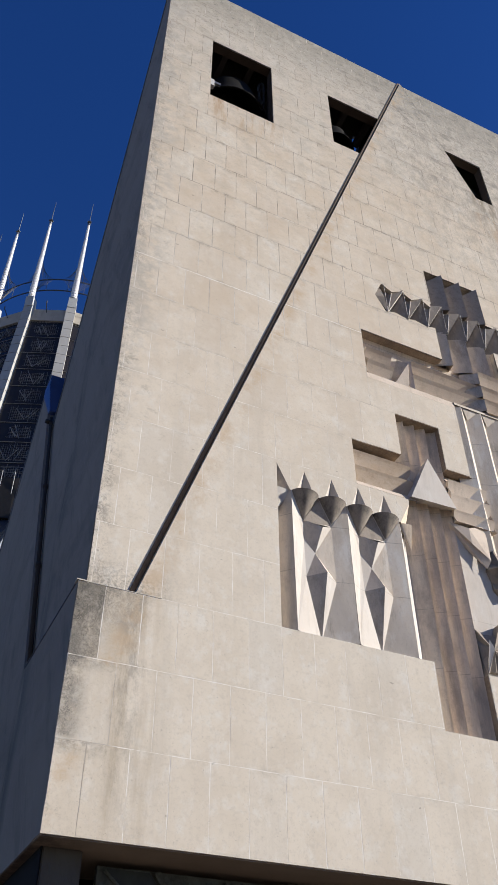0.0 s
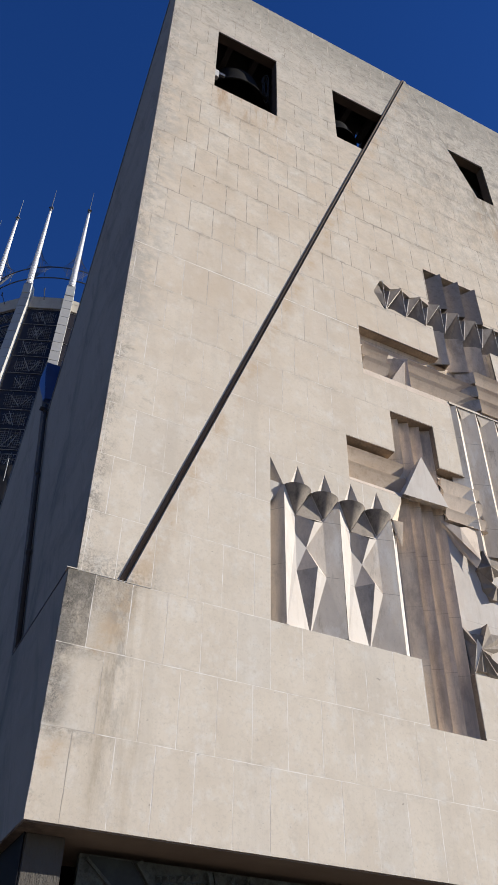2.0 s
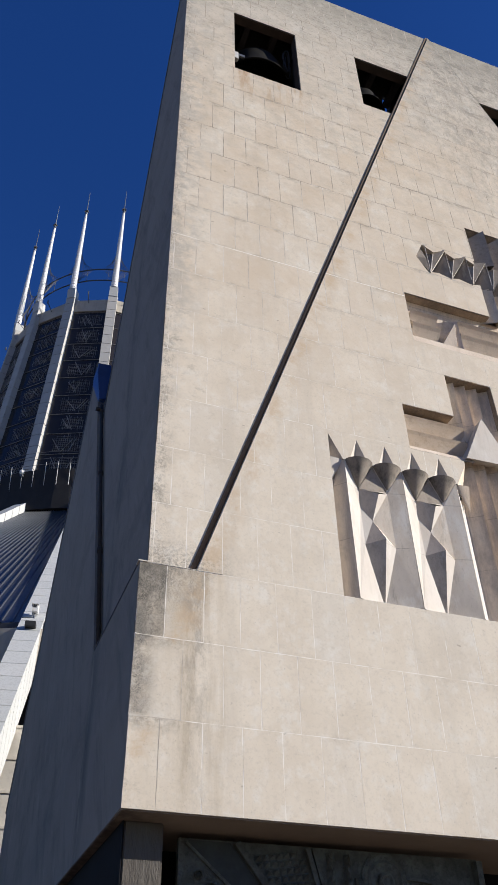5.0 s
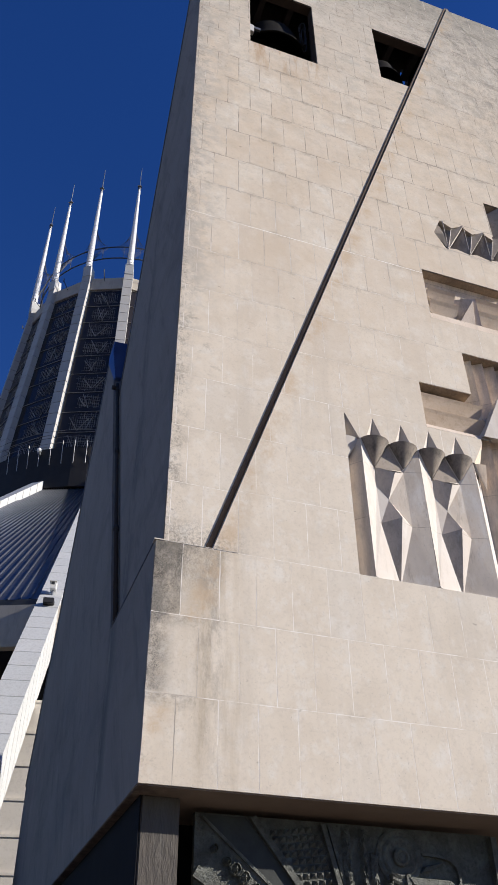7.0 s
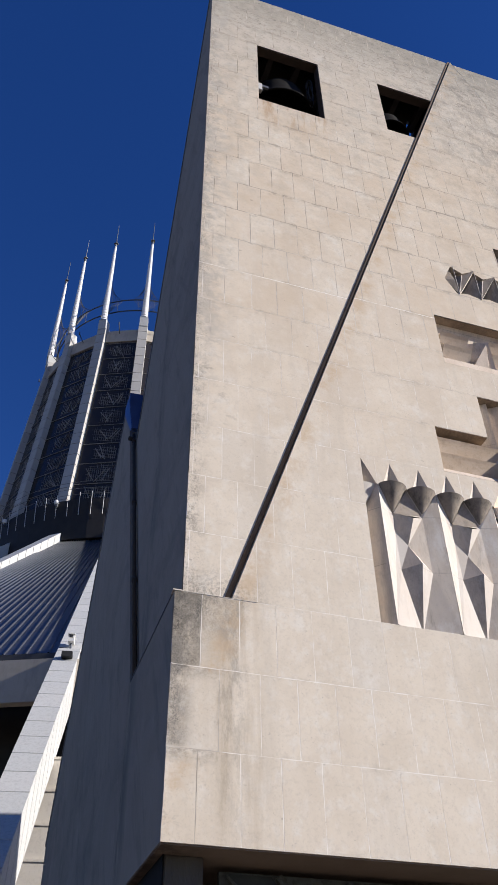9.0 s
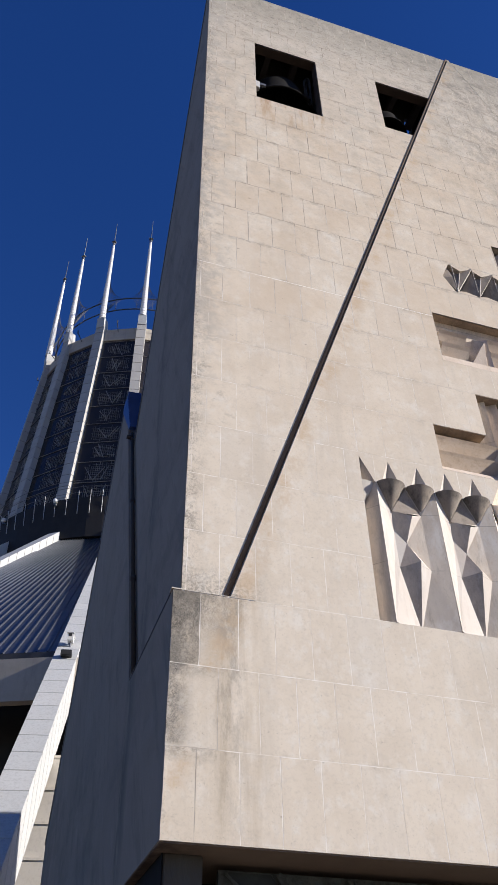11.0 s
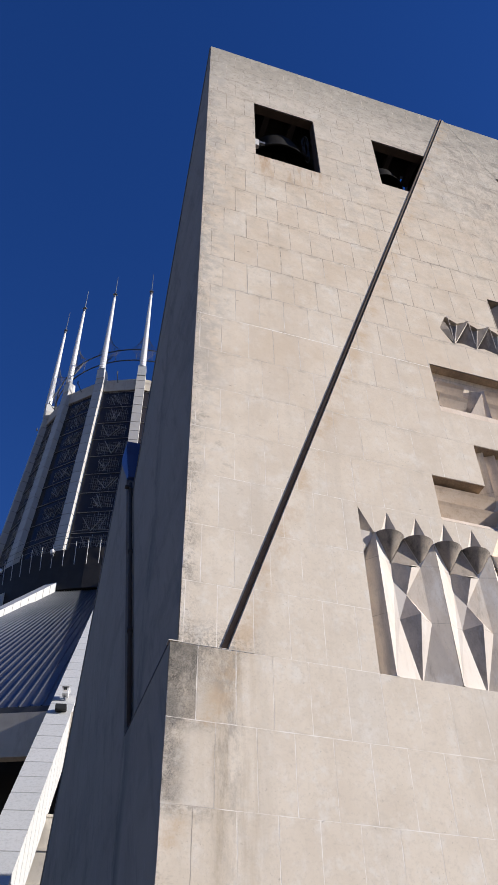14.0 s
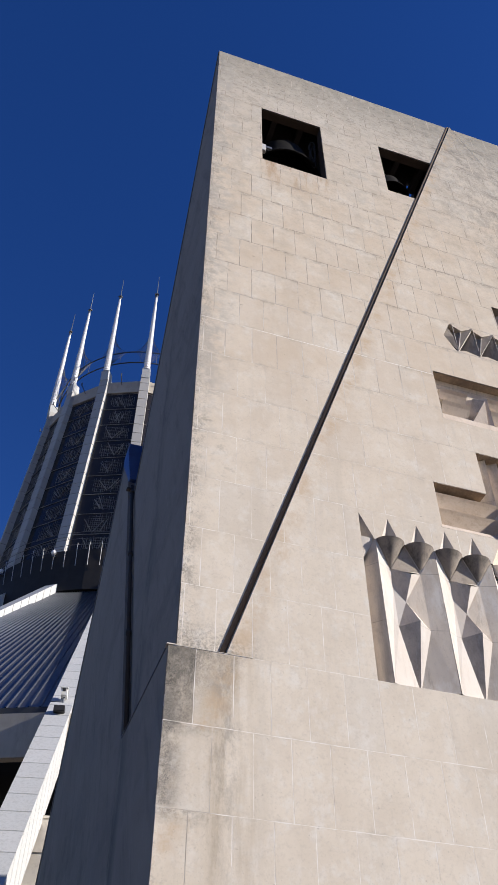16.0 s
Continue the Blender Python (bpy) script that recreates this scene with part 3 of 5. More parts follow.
def solid(bm, polys, d0, d1):
    """Convex polygons that touch, as one solid between two depths: inner walls left out."""
    key = lambda q: (round(q[0], 3), round(q[1], 3))  # noqa: E731
    pts = sorted({key(q) for p in polys for q in p})
    loops = []
    for p in polys:
        ring = []
        for i in range(len(p)):
            a, b = key(p[i - 1]), key(p[i])
            dx, dz = b[0] - a[0], b[1] - a[1]
            n = math.hypot(dx, dz)
            if n < 1e-6:
                continue
            on = []
            for q in pts:
                t = ((q[0] - a[0]) * dx + (q[1] - a[1]) * dz) / n
                if -1e-6 < t < n - 1e-4 and abs((q[0] - a[0]) * dz - (q[1] - a[1]) * dx) / n < 3e-4:
                    on.append((t, q))
            ring += [q for _, q in sorted(on)]
        clean = [q for i, q in enumerate(ring) if q != ring[i - 1]]
        if len(set(clean)) == len(clean) and len(clean) > 2:
            loops.append(clean)
    front = {q: bm.verts.new((q[0], d0, q[1])) for r in loops for q in r}
    back = {q: bm.verts.new((q[0], d1, q[1])) for q in front}
    edges = {(r[i - 1], r[i]) for r in loops for i in range(len(r))}
    for r in loops:
        bm.faces.new([front[q] for q in r])
        bm.faces.new([back[q] for q in reversed(r)])
    for a, b in edges:
        if (b, a) not in edges:
            bm.faces.new((front[b], front[a], back[a], back[b]))


def fixed(bm):
    bmesh.ops.recalc_face_normals(bm, faces=bm.faces[:])
    return bm


def box(bm, lo, hi, m=None):
    v = [bm.verts.new((x, y, z)) for z in (lo[2], hi[2]) for y in (lo[1], hi[1]) for x in (lo[0], hi[0])]
    if m is not None:
        for q in v:
            q.co = m @ q.co
    for f in ((0, 2, 3, 1), (4, 5, 7, 6), (0, 1, 5, 4), (2, 6, 7, 3), (0, 4, 6, 2), (1, 3, 7, 5)):
        bm.faces.new([v[i] for i in f])


def tube(bm, a, b, r0, r1=None, sides=8):
    a, b = Vector(a), Vector(b)
    turn = (b - a).to_track_quat("Z", "Y").to_matrix()
    rings = []
    for c, r in ((a, r0), (b, r0 if r1 is None else r1)):
        rings.append([bm.verts.new(c + turn @ Vector((r * math.cos(t), r * math.sin(t), 0))) for t in (2 * math.pi * i / sides for i in range(sides))])
    for i in range(sides):
        bm.faces.new((rings[0][i - 1], rings[0][i], rings[1][i], rings[1][i - 1]))
    bm.faces.new(rings[0][::-1])
    bm.faces.new(rings[1])


def lathe(bm, profile, sides=24, at=(0, 0, 0)):
    rings = [[bm.verts.new((at[0] + r * math.cos(t), at[1] + r * math.sin(t), at[2] + z)) for t in (2 * math.pi * i / sides for i in range(sides))] for r, z in profile]
    for p, q in zip(rings, rings[1:]):
        for i in range(sides):
            bm.faces.new((p[i - 1], p[i], q[i], q[i - 1]))


def facets(bm, points, faces):
    """Faces over named points (x, z, depth behind the panel's front)."""
    used = {n for f in faces for n in f.split()}
    v = {n: bm.verts.new((x, PY + d, z)) for n, (x, z, d) in points.items() if n in used}
    for f in faces:
        bm.faces.new([v[n] for n in f.split()])


# ---------------------------------------------------------------- the ground
bm = bmesh.new()
box(bm, (-3000, -3000, -1.0), (3000, 3000, 0.0))
ground = part("ground", bm, PAVING, label="grey stone paving that reaches to the horizon", kind="structure")
tagged(ground, category="ground")

# ---------------------------------------------------------------- the bell tower
PY, UY = -0.10, -0.04                 # fronts of the central panel and of the upper face
HT, AX = Z0 + 23 * C, 7.72                   # top, and the middle of the facade
RX = 2 * AX                           # right-hand end
LEDGE = Z0 + 3 * C
FOOT = 0.66                           # where the panel's slanting edge leaves the ledge
PANEL = [(FOOT, LEDGE), (RX - FOOT, LEDGE), (AX, HT)]
BACK = 2.27                           # fall of the wedge's back

tower = thing("bell_tower", "pale limestone wedge-shaped bell tower with carved relief and square bell openings", "bell tower")

OPENINGS = [rect(1.315, 21.68, 3.076, 24.69), rect(4.87, 22.15, 6.66, 24.69),
            rect(RX - 6.66, 22.65, 10.21, 24.71), rect(RX - 3.076, 21.68, RX - 1.315, 24.69)]
KT = 9.90                             # top of the figures' niche
NICHES = [rect(2.82, LEDGE, 5.40, KT), rect(5.40, 6.354, 6.41, 10.463), rect(4.352, 10.463, 5.40, 11.482), rect(5.40, 10.463, 6.50, 11.482),
          rect(5.40, 11.482, 6.40, 12.501), rect(6.41, 7.40, 8.7, 10.30), rect(6.41, 10.30, 7.0, 11.482), rect(6.95, 10.30, 8.75, 13.36),
          rect(4.88, 13.42, 9.0, 14.66), rect(6.90, 14.66, 8.475, 15.66), rect(6.90, 15.58, 9.34, 16.50), rect(6.93, 16.50, 8.47, 17.72)]
ZIG = [5.60 + 0.52 * i for i in range(3)]
for x in ZIG:
    NICHES += [[(x, 15.60), (x + 0.26, 15.66), (x + 0.26, 16.36), (x, 16.52)], [(x + 0.26, 15.66), (x + 0.52, 15.60), (x + 0.52, 16.52), (x + 0.26, 16.36)]]
NICHES.append(rect(4.88, 13.26, 6.95, 13.42))
NICHES.append([(5.38, 16.03), (5.60, 15.60), (5.60, 16.52)])
NOTCH = [3.33 + 0.515 * i for i in range(4)]
for x in NOTCH:
    NICHES.append([(x - 0.17, KT), (x + 0.17, KT), (x, 10.37)])
NICHES.append([(2.82, KT), (3.05, KT), (2.82, 10.38)])
NICHES.append([(5.16, KT), (5.40, KT), (5.40, 10.36)])


def less(polys, holes):
    for h in holes:
        polys = minus(polys, h)
    return polys


def wall(name, label, shapes, holes, front, thick):
    """A slab behind the stones, that shows in the joints and makes the reveals."""
    bm = bmesh.new()
    solid(bm, less(shapes, holes), front + 0.0004, front + thick)
    return part(name, fixed(bm), MORTAR, tower, label)


upper = [[(0.005, LEDGE), (FOOT, LEDGE), (AX, HT), (0.005, HT)], [(RX - 0.005, LEDGE), (RX - 0.005, HT), (AX, HT), (RX - FOOT, LEDGE)]]
upper_wall = wall("upper_wall", "pale limestone wall in large courses, lichen-stained at the top", upper, OPENINGS, UY, 0.20)
panel = wall("central_panel", "raised limestone panel with slanting edges", [PANEL], NICHES, PY, 0.34)
base = wall("base_block", "wide limestone base course with blackened corner", [rect(-0.113, Z0 + 0.003, RX + 0.113, LEDGE)], NICHES, PY, 0.34)

# ---------------------------------------------------------------- reliefs
relief = part("relief", bmesh.new(), RELIEF, tower, "deep geometric carved stone relief of crosses and crowns")


def carve(name, bm, label="", material=None):
    return part(name, fixed(bm), material or RELIEF, relief, label)


for i, p in enumerate(NICHES[:12]):
    bm = bmesh.new()
    prism(bm, p, PY + 0.30 + 0.002 * i, PY + 0.335)
    carve("niche_back", bm)

# Thin linings added to the niches; stain and shade are in their colour.
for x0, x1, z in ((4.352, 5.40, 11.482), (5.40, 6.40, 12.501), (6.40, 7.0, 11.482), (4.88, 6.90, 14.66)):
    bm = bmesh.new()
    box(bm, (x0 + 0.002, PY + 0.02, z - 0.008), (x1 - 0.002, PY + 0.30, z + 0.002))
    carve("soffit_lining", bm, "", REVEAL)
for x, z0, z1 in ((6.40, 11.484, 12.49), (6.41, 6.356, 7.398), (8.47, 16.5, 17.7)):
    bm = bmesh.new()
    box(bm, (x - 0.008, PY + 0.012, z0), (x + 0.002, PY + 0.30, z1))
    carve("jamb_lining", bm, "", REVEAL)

TIP = 9.46                            # points of the cups


def figure(x):
    """Folded robe between two ridges, with a diamond fold in its middle."""
    pts = {n: (x + a, z, d) for n, a, z, d in (
        ("rt", 0, KT, 0.0), ("rb", 0.01, 7.42, 0.0), ("t", 0.268, 9.487, 0.125), ("s", 0.281, 9.155, 0.162), ("l", 0.446, 8.891, 0.125),
        ("m", 0.255, 8.417, 0.109), ("n", 0.552, 8.501, -0.026), ("e", 0.76, 8.414, 0.075), ("b", 0.49, 7.42, 0.168), ("u", 0.549, 9.354, 0.01),
        ("c", 0.748, 9.437, 0.08), ("ut", 1.025, KT, 0.0), ("ub", 1.03, 7.42, 0.0), ("k", 0.515, KT, 0.28))}
    bm = bmesh.new()
    facets(bm, pts, ("rt t s", "rt s rb", "s m rb", "s l m", "m b rb"))
    carve("robe_fold", bm)
    for names in ("u c l", "n e b"):
        bm = bmesh.new()
        facets(bm, pts, (names,))
        carve("robe_fold", bm)
    bm = bmesh.new()
    facets(bm, pts, ("c ut e", "c e l", "l n e", "e ut ub", "e ub b"))
    carve("robe_panel", bm, "", ROBE)
    bm = bmesh.new()
    facets(bm, pts, ("rt k t", "t k c", "c k ut"))
    carve("robe_neck", bm, "", ROBE)
    bm = bmesh.new()
    facets(bm, pts, ("l m n",))
    carve("robe_fold", bm, "", BANDS)
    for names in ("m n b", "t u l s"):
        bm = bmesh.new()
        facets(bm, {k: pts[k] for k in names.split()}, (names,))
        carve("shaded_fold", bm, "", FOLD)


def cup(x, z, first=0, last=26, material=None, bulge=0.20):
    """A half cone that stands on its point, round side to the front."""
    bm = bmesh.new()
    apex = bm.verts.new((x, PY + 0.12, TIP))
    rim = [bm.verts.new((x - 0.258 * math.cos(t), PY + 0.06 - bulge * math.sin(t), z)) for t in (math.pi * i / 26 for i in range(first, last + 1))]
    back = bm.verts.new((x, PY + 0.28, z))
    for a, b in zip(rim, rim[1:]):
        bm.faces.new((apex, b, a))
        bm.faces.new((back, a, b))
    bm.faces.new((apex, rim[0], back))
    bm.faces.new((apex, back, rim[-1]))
    return carve("scalloped_cup", bm, "scalloped stone cup with crust and shade in its colour" if material is None else "", material or CUP)


def cut_facet(x):
    """The flat cut between two cups, with its sharp pale arris."""
    bm = bmesh.new()
    facets(bm, {"a": (x - 0.258, KT, 0.045), "b": (x - 0.515, TIP - 0.01, 0.105), "c": (x + 0.01, TIP - 0.015, 0.10), "d": (x - 0.26, TIP + 0.05, 0.2)}, ("a b c", "a d b", "b d c"))
    carve("cut_facet", bm, "", SOOT_SHADE)
    bm = bmesh.new()
    tube(bm, (x - 0.255, PY + 0.038, KT), (x + 0.01, PY + 0.095, TIP - 0.015), 0.008, sides=4)
    carve("cut_arris", fixed(bm))


for x in (3.07, 4.10):
    figure(x)
for i, x in enumerate(NOTCH):
    cup(x, KT + 0.012)
    if i % 2:
        cut_facet(x)
    bm = bmesh.new()
    facets(bm, {"a": (x - 0.17, KT, 0.0), "b": (x + 0.17, KT, 0.0), "c": (x, 10.37, 0.0), "d": (x, KT - 0.02, 0.17)}, ("a d c", "b c d"))
    carve("pointed_notch", bm)
cup(NOTCH[0] - 0.505, KT + 0.012, 13, 26, RELIEF, 0.05)
cup(NOTCH[3] + 0.515, KT + 0.012, 0, 13, TAN, 0.05)
for x, far in ((2.82, 3.05), (5.40, 5.16)):
    bm = bmesh.new()
    facets(bm, {"a": (x, KT, 0.24), "b": (far, KT, 0.0), "c": (x, 10.37, 0.0)}, ("a b c",))
    carve("pointed_notch", bm, "", TAN)
bm = bmesh.new()
facets(bm, {"a": (2.82, 7.42, 0.27), "b": (3.08, 7.42, 0.0), "c": (3.07, KT, 0.0), "d": (2.82, KT, 0.27)}, ("a b c d",))
carve("robe_side", bm, "", TAN)
bm = bmesh.new()
facets(bm, {"a": (5.13, 7.42, 0.0), "b": (5.20, 7.42, 0.05), "c": (5.19, 9.6, 0.06), "d": (5.13, 9.9, 0.0), "e": (5.40, 7.42, 0.27), "f": (5.40, 9.9, 0.27)}, ("a b c d", "b e f c"))
carve("robe_side", bm)


def flutes(name, x0, x1, z0, z1, count, near, deep):
    """Upright hollow flutes with sharp arrises, each turned away from the sun."""
    w = (x1 - x0) / count
    for i in range(count):
        bm = bmesh.new()
        row = []
        for j in range(8):
            k = j / 7
            d = deep - (deep - near) * k ** 1.12
            x = x0 + w * (i + k * 0.985)
            row.append((bm.verts.new((x, PY + d, z0)), bm.verts.new((x, PY + d, z1))))
        row.append((bm.verts.new((x0 + w * (i + 1), PY + deep, z0)), bm.verts.new((x0 + w * (i + 1), PY + deep, z1))))
        for a, b in zip(row, row[1:]):
            bm.faces.new((a[0], b[0], b[1], a[1]))
        carve(name, bm, "", TAN)


def slats(name, x0, x1, edges, near, deep, material=None):
    """Level coves, one under the other, each overhanging towards its top; edges from the top down."""
    for za, zb in zip(edges, edges[1:]):
        bm = bmesh.new()
        h = za - zb
        curve = [(near + (deep - near) * k ** 0.85, za - h * 0.95 * k) for k in (i / 6 for i in range(7))]
        rows = [(bm.verts.new((x0, PY + d, z)), bm.verts.new((x1, PY + d, z))) for d, z in [(deep + 0.05, za)] + curve + [(near, zb)]]
        for a, b in zip(rows, rows[1:]):
            bm.faces.new((a[0], b[0], b[1], a[1]))
        for i in (0, 1):
            bm.faces.new([r[i] for r in rows])
        carve(name, bm, "", material or TAN)


flutes("beam_flute", 5.40, 6.41, 6.34, 10.46, 4, 0.11, 0.27)
flutes("arm_flute", 5.40, 6.40, 10.46, 12.48, 4, 0.11, 0.27)
slats("arm_band", 4.354, 5.62, [11.30, 10.95, 10.58], 0.06, 0.20, BROWN)
bm = bmesh.new()
facets(bm, {"a": (4.354, 10.58, 0.06), "b": (5.62, 10.58, 0.06), "c": (5.62, 10.463, -0.002), "d": (4.354, 10.463, -0.002)}, ("a b c d",))
carve("arm_sill", bm, "", BANDS)
bm = bmesh.new()
facets(bm, {"a": (4.354, 11.48, 0.24), "b": (5.62, 11.48, 0.24), "c": (5.62, 11.28, 0.10), "d": (4.354, 11.28, 0.10)}, ("a b c d",))
carve("arm_back", bm, "", BROWN)
for k, (za, zb) in enumerate(((11.24, 10.92), (10.92, 10.56), (10.56, 10.30))):
    slats("arm_band", 6.40, 7.27 + 0.015 * k, [za, zb], 0.0, 0.10, BANDS)
bm = bmesh.new()
facets(bm, {"a": (6.40, 11.47, 0.20), "b": (6.96, 11.47, 0.20), "c": (6.96, 11.22, 0.06), "d": (6.40, 11.22, 0.06)}, ("a b c d",))
carve("arm_back", bm, "", BROWN)
bm = bmesh.new()
facets(bm, {"a": (5.44, 10.50, -0.05), "b": (6.41, 10.53, -0.05), "c": (5.95, 11.53, -0.05), "d": (5.48, 10.62, 0.25), "e": (6.36, 10.64, 0.25), "f": (5.95, 11.5, 0.25)},
       ("a b c", "a d e b", "b e f c", "c f d a"))
carve("pyramid_block", bm, "smooth bright triangular stone block")

# left arm of the middle cross
slats("cross_band", 4.985, 5.60, [14.22, 13.86, 13.43], 0.03, 0.28, BANDS)
bm = bmesh.new()
facets(bm, {"a": (5.60, 14.30, 0.295), "b": (6.06, 14.26, 0.05), "c": (6.06, 13.43, 0.05), "d": (5.60, 13.43, 0.295)}, ("a b c d",))
carve("cross_notch", bm, "", BANDS)
bm = bmesh.new()
facets(bm, {"a": (4.884, 13.43, 0.022), "b": (6.95, 13.43, 0.022), "c": (6.95, 13.262, 0.0), "d": (4.884, 13.262, 0.0)}, ("a b c d",))
carve("cross_sill", bm, "", BANDS)
slats("cross_band", 6.06, 7.80, [14.24, 13.87, 13.43], 0.02, 0.28, BANDS)
slats("cross_band", 7.80, 9.0, [14.64, 14.22, 13.83, 13.43], -0.04, 0.22, BANDS)
for za, zb in ((14.64, 14.22), (14.22, 13.83), (13.83, 13.43)):
    bm = bmesh.new()
    facets(bm, {"a": (7.44, za - 0.05, 0.18), "b": (7.80, za, -0.02), "c": (7.76, zb + 0.04, -0.06), "d": (7.44, zb, 0.2)}, ("a b c d",))
    carve("band_fold", bm, "", FOLD)
    bm = bmesh.new()
    facets(bm, {"a": (7.80, za, -0.02), "b": (7.76, zb + 0.04, -0.06), "c": (7.86, zb + 0.02, 0.16)}, ("a b c",))
    carve("band_fold", bm)
bm = bmesh.new()
facets(bm, {"a": (4.89, 14.65, 0.20), "b": (7.80, 14.65, 0.20), "c": (7.80, 14.22, 0.27), "d": (4.89, 14.22, 0.27)}, ("a b c d",))
carve("cross_back", bm, "", TAN)
twist = {"a": (5.80, 14.298, 0.16), "b": (5.983, 14.159, 0.037), "c": (5.91, 13.46, 0.05), "d": (5.622, 13.50, 0.083), "e": (6.10, 14.2, 0.27), "f": (6.08, 13.45, 0.27), "g": (5.60, 13.52, 0.30)}
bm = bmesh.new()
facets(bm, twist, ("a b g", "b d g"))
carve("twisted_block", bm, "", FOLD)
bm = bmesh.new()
facets(bm, twist, ("b c d", "b e f c"))
carve("twisted_block", bm, "", BANDS)
for za, zb in ((14.65, 14.25), (14.20, 13.88), (13.85, 13.43)):
    bm = bmesh.new()
    facets(bm, {"a": (4.882, za, 0.0), "b": (4.882, zb, 0.0), "c": (4.99, zb, 0.20)}, ("a b c",))
    carve("splayed_jamb", bm)

rng = random.Random(21)
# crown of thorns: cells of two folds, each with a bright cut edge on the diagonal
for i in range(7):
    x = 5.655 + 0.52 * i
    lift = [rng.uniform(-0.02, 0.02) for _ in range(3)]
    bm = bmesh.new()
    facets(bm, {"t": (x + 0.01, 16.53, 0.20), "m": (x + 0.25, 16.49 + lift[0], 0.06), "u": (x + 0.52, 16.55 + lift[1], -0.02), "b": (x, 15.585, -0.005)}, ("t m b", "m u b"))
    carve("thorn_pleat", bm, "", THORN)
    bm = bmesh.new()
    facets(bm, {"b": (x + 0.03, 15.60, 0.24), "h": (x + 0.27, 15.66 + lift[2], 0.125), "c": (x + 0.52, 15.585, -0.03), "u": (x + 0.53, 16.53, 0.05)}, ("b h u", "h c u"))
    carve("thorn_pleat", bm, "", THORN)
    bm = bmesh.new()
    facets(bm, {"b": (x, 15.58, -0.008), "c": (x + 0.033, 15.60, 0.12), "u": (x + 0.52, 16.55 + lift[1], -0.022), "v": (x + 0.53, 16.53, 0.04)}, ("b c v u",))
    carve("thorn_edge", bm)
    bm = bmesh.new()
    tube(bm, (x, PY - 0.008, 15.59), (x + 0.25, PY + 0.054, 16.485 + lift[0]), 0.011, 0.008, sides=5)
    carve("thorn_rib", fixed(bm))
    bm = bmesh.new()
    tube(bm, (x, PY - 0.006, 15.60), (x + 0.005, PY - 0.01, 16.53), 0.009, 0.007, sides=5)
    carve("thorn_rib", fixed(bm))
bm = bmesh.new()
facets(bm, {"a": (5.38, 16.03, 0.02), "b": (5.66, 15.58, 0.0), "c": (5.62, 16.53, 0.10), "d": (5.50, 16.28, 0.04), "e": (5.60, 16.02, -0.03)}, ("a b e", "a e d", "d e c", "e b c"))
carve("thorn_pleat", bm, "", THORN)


def saw(name, x0, step, count, z0, z1, deep, lead, material=None, rise=0.0, out=0.0):
    """Pleats in plan: a long face that turns from the sun and a short one that meets it."""
    for i in range(count):
        x = x0 + step * i
        bm = bmesh.new()
        facets(bm, {"a": (x, z0, deep), "b": (x + step - lead, z0, -out), "c": (x + step - lead, z1 + rise, -out), "d": (x, z1 - rise, deep),
                    "e": (x + step, z0, deep), "f": (x + step, z1 - rise, deep), "g": (x + step / 2, z1 + 0.02, deep + 0.1)}, ("a b c d", "b e f c", "d c g", "c f g"))
        carve(name, bm, "", material)


saw("crown_fin", 6.93, 0.513, 3, 16.50, 17.62, 0.22, 0.02, SOOT_SHADE, 0.16, 0.04)
saw("crown_foot", 6.69, 0.52, 4, 14.60, 15.66, 0.26, 0.03, FOLD)
saw("shaft_pleat", 6.78, 0.495, 5, 9.85, 13.40, 0.12, 0.165, ROBE)
for i in range(4):
    bm = bmesh.new()
    x = 7.11 + 0.495 * i
    facets(bm, {"a": (x + 0.01, 13.42, 0.0), "b": (x + 0.49, 13.42, 0.0), "c": (x + 0.19, 13.12, 0.09)}, ("a c b",))
    carve("pleat_chamfer", bm, "", ROBE)

# lower right: recessed panel and stars of thorns
bm = bmesh.new()
facets(bm, {"a": (6.41, 7.40, 0.16), "b": (8.68, 7.40, 0.15), "c": (8.68, 10.3, 0.12), "d": (6.41, 10.3, 0.13)}, ("a b c d",))
carve("recessed_panel", bm)


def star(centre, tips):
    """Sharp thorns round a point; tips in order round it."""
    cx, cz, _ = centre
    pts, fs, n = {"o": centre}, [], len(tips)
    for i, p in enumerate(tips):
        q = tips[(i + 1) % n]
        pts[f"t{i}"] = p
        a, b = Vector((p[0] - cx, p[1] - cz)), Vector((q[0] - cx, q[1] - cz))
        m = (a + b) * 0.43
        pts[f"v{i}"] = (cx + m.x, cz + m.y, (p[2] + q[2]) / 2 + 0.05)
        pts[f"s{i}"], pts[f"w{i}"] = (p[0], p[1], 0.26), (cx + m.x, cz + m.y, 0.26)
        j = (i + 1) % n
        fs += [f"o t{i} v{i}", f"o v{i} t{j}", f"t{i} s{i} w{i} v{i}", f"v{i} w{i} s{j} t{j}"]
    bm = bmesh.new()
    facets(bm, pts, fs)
    return carve("thorn_star", bm, "", SOOT_SHADE if cx > 7.4 else THORN)


bm = bmesh.new()
facets(bm, {"a": (6.29, 10.32, 0.10), "b": (6.64, 10.21, 0.0), "c": (6.64, 9.89, 0.0), "d": (6.97, 9.61, -0.02), "e": (6.89, 9.45, 0.03), "f": (6.40, 10.1, 0.2), "k": (7.06, 10.40, 0.05)},
       ("b k d c", "a b c", "a c d", "a d e", "a e f"))
carve("thorn_blade", bm, "", BANDS)
star((7.15, 9.54, -0.04), [(7.07, 9.86, 0.0), (7.51, 9.75, 0.04), (7.46, 9.51, 0.04), (7.22, 9.30, 0.05), (6.93, 9.46, 0.05)])
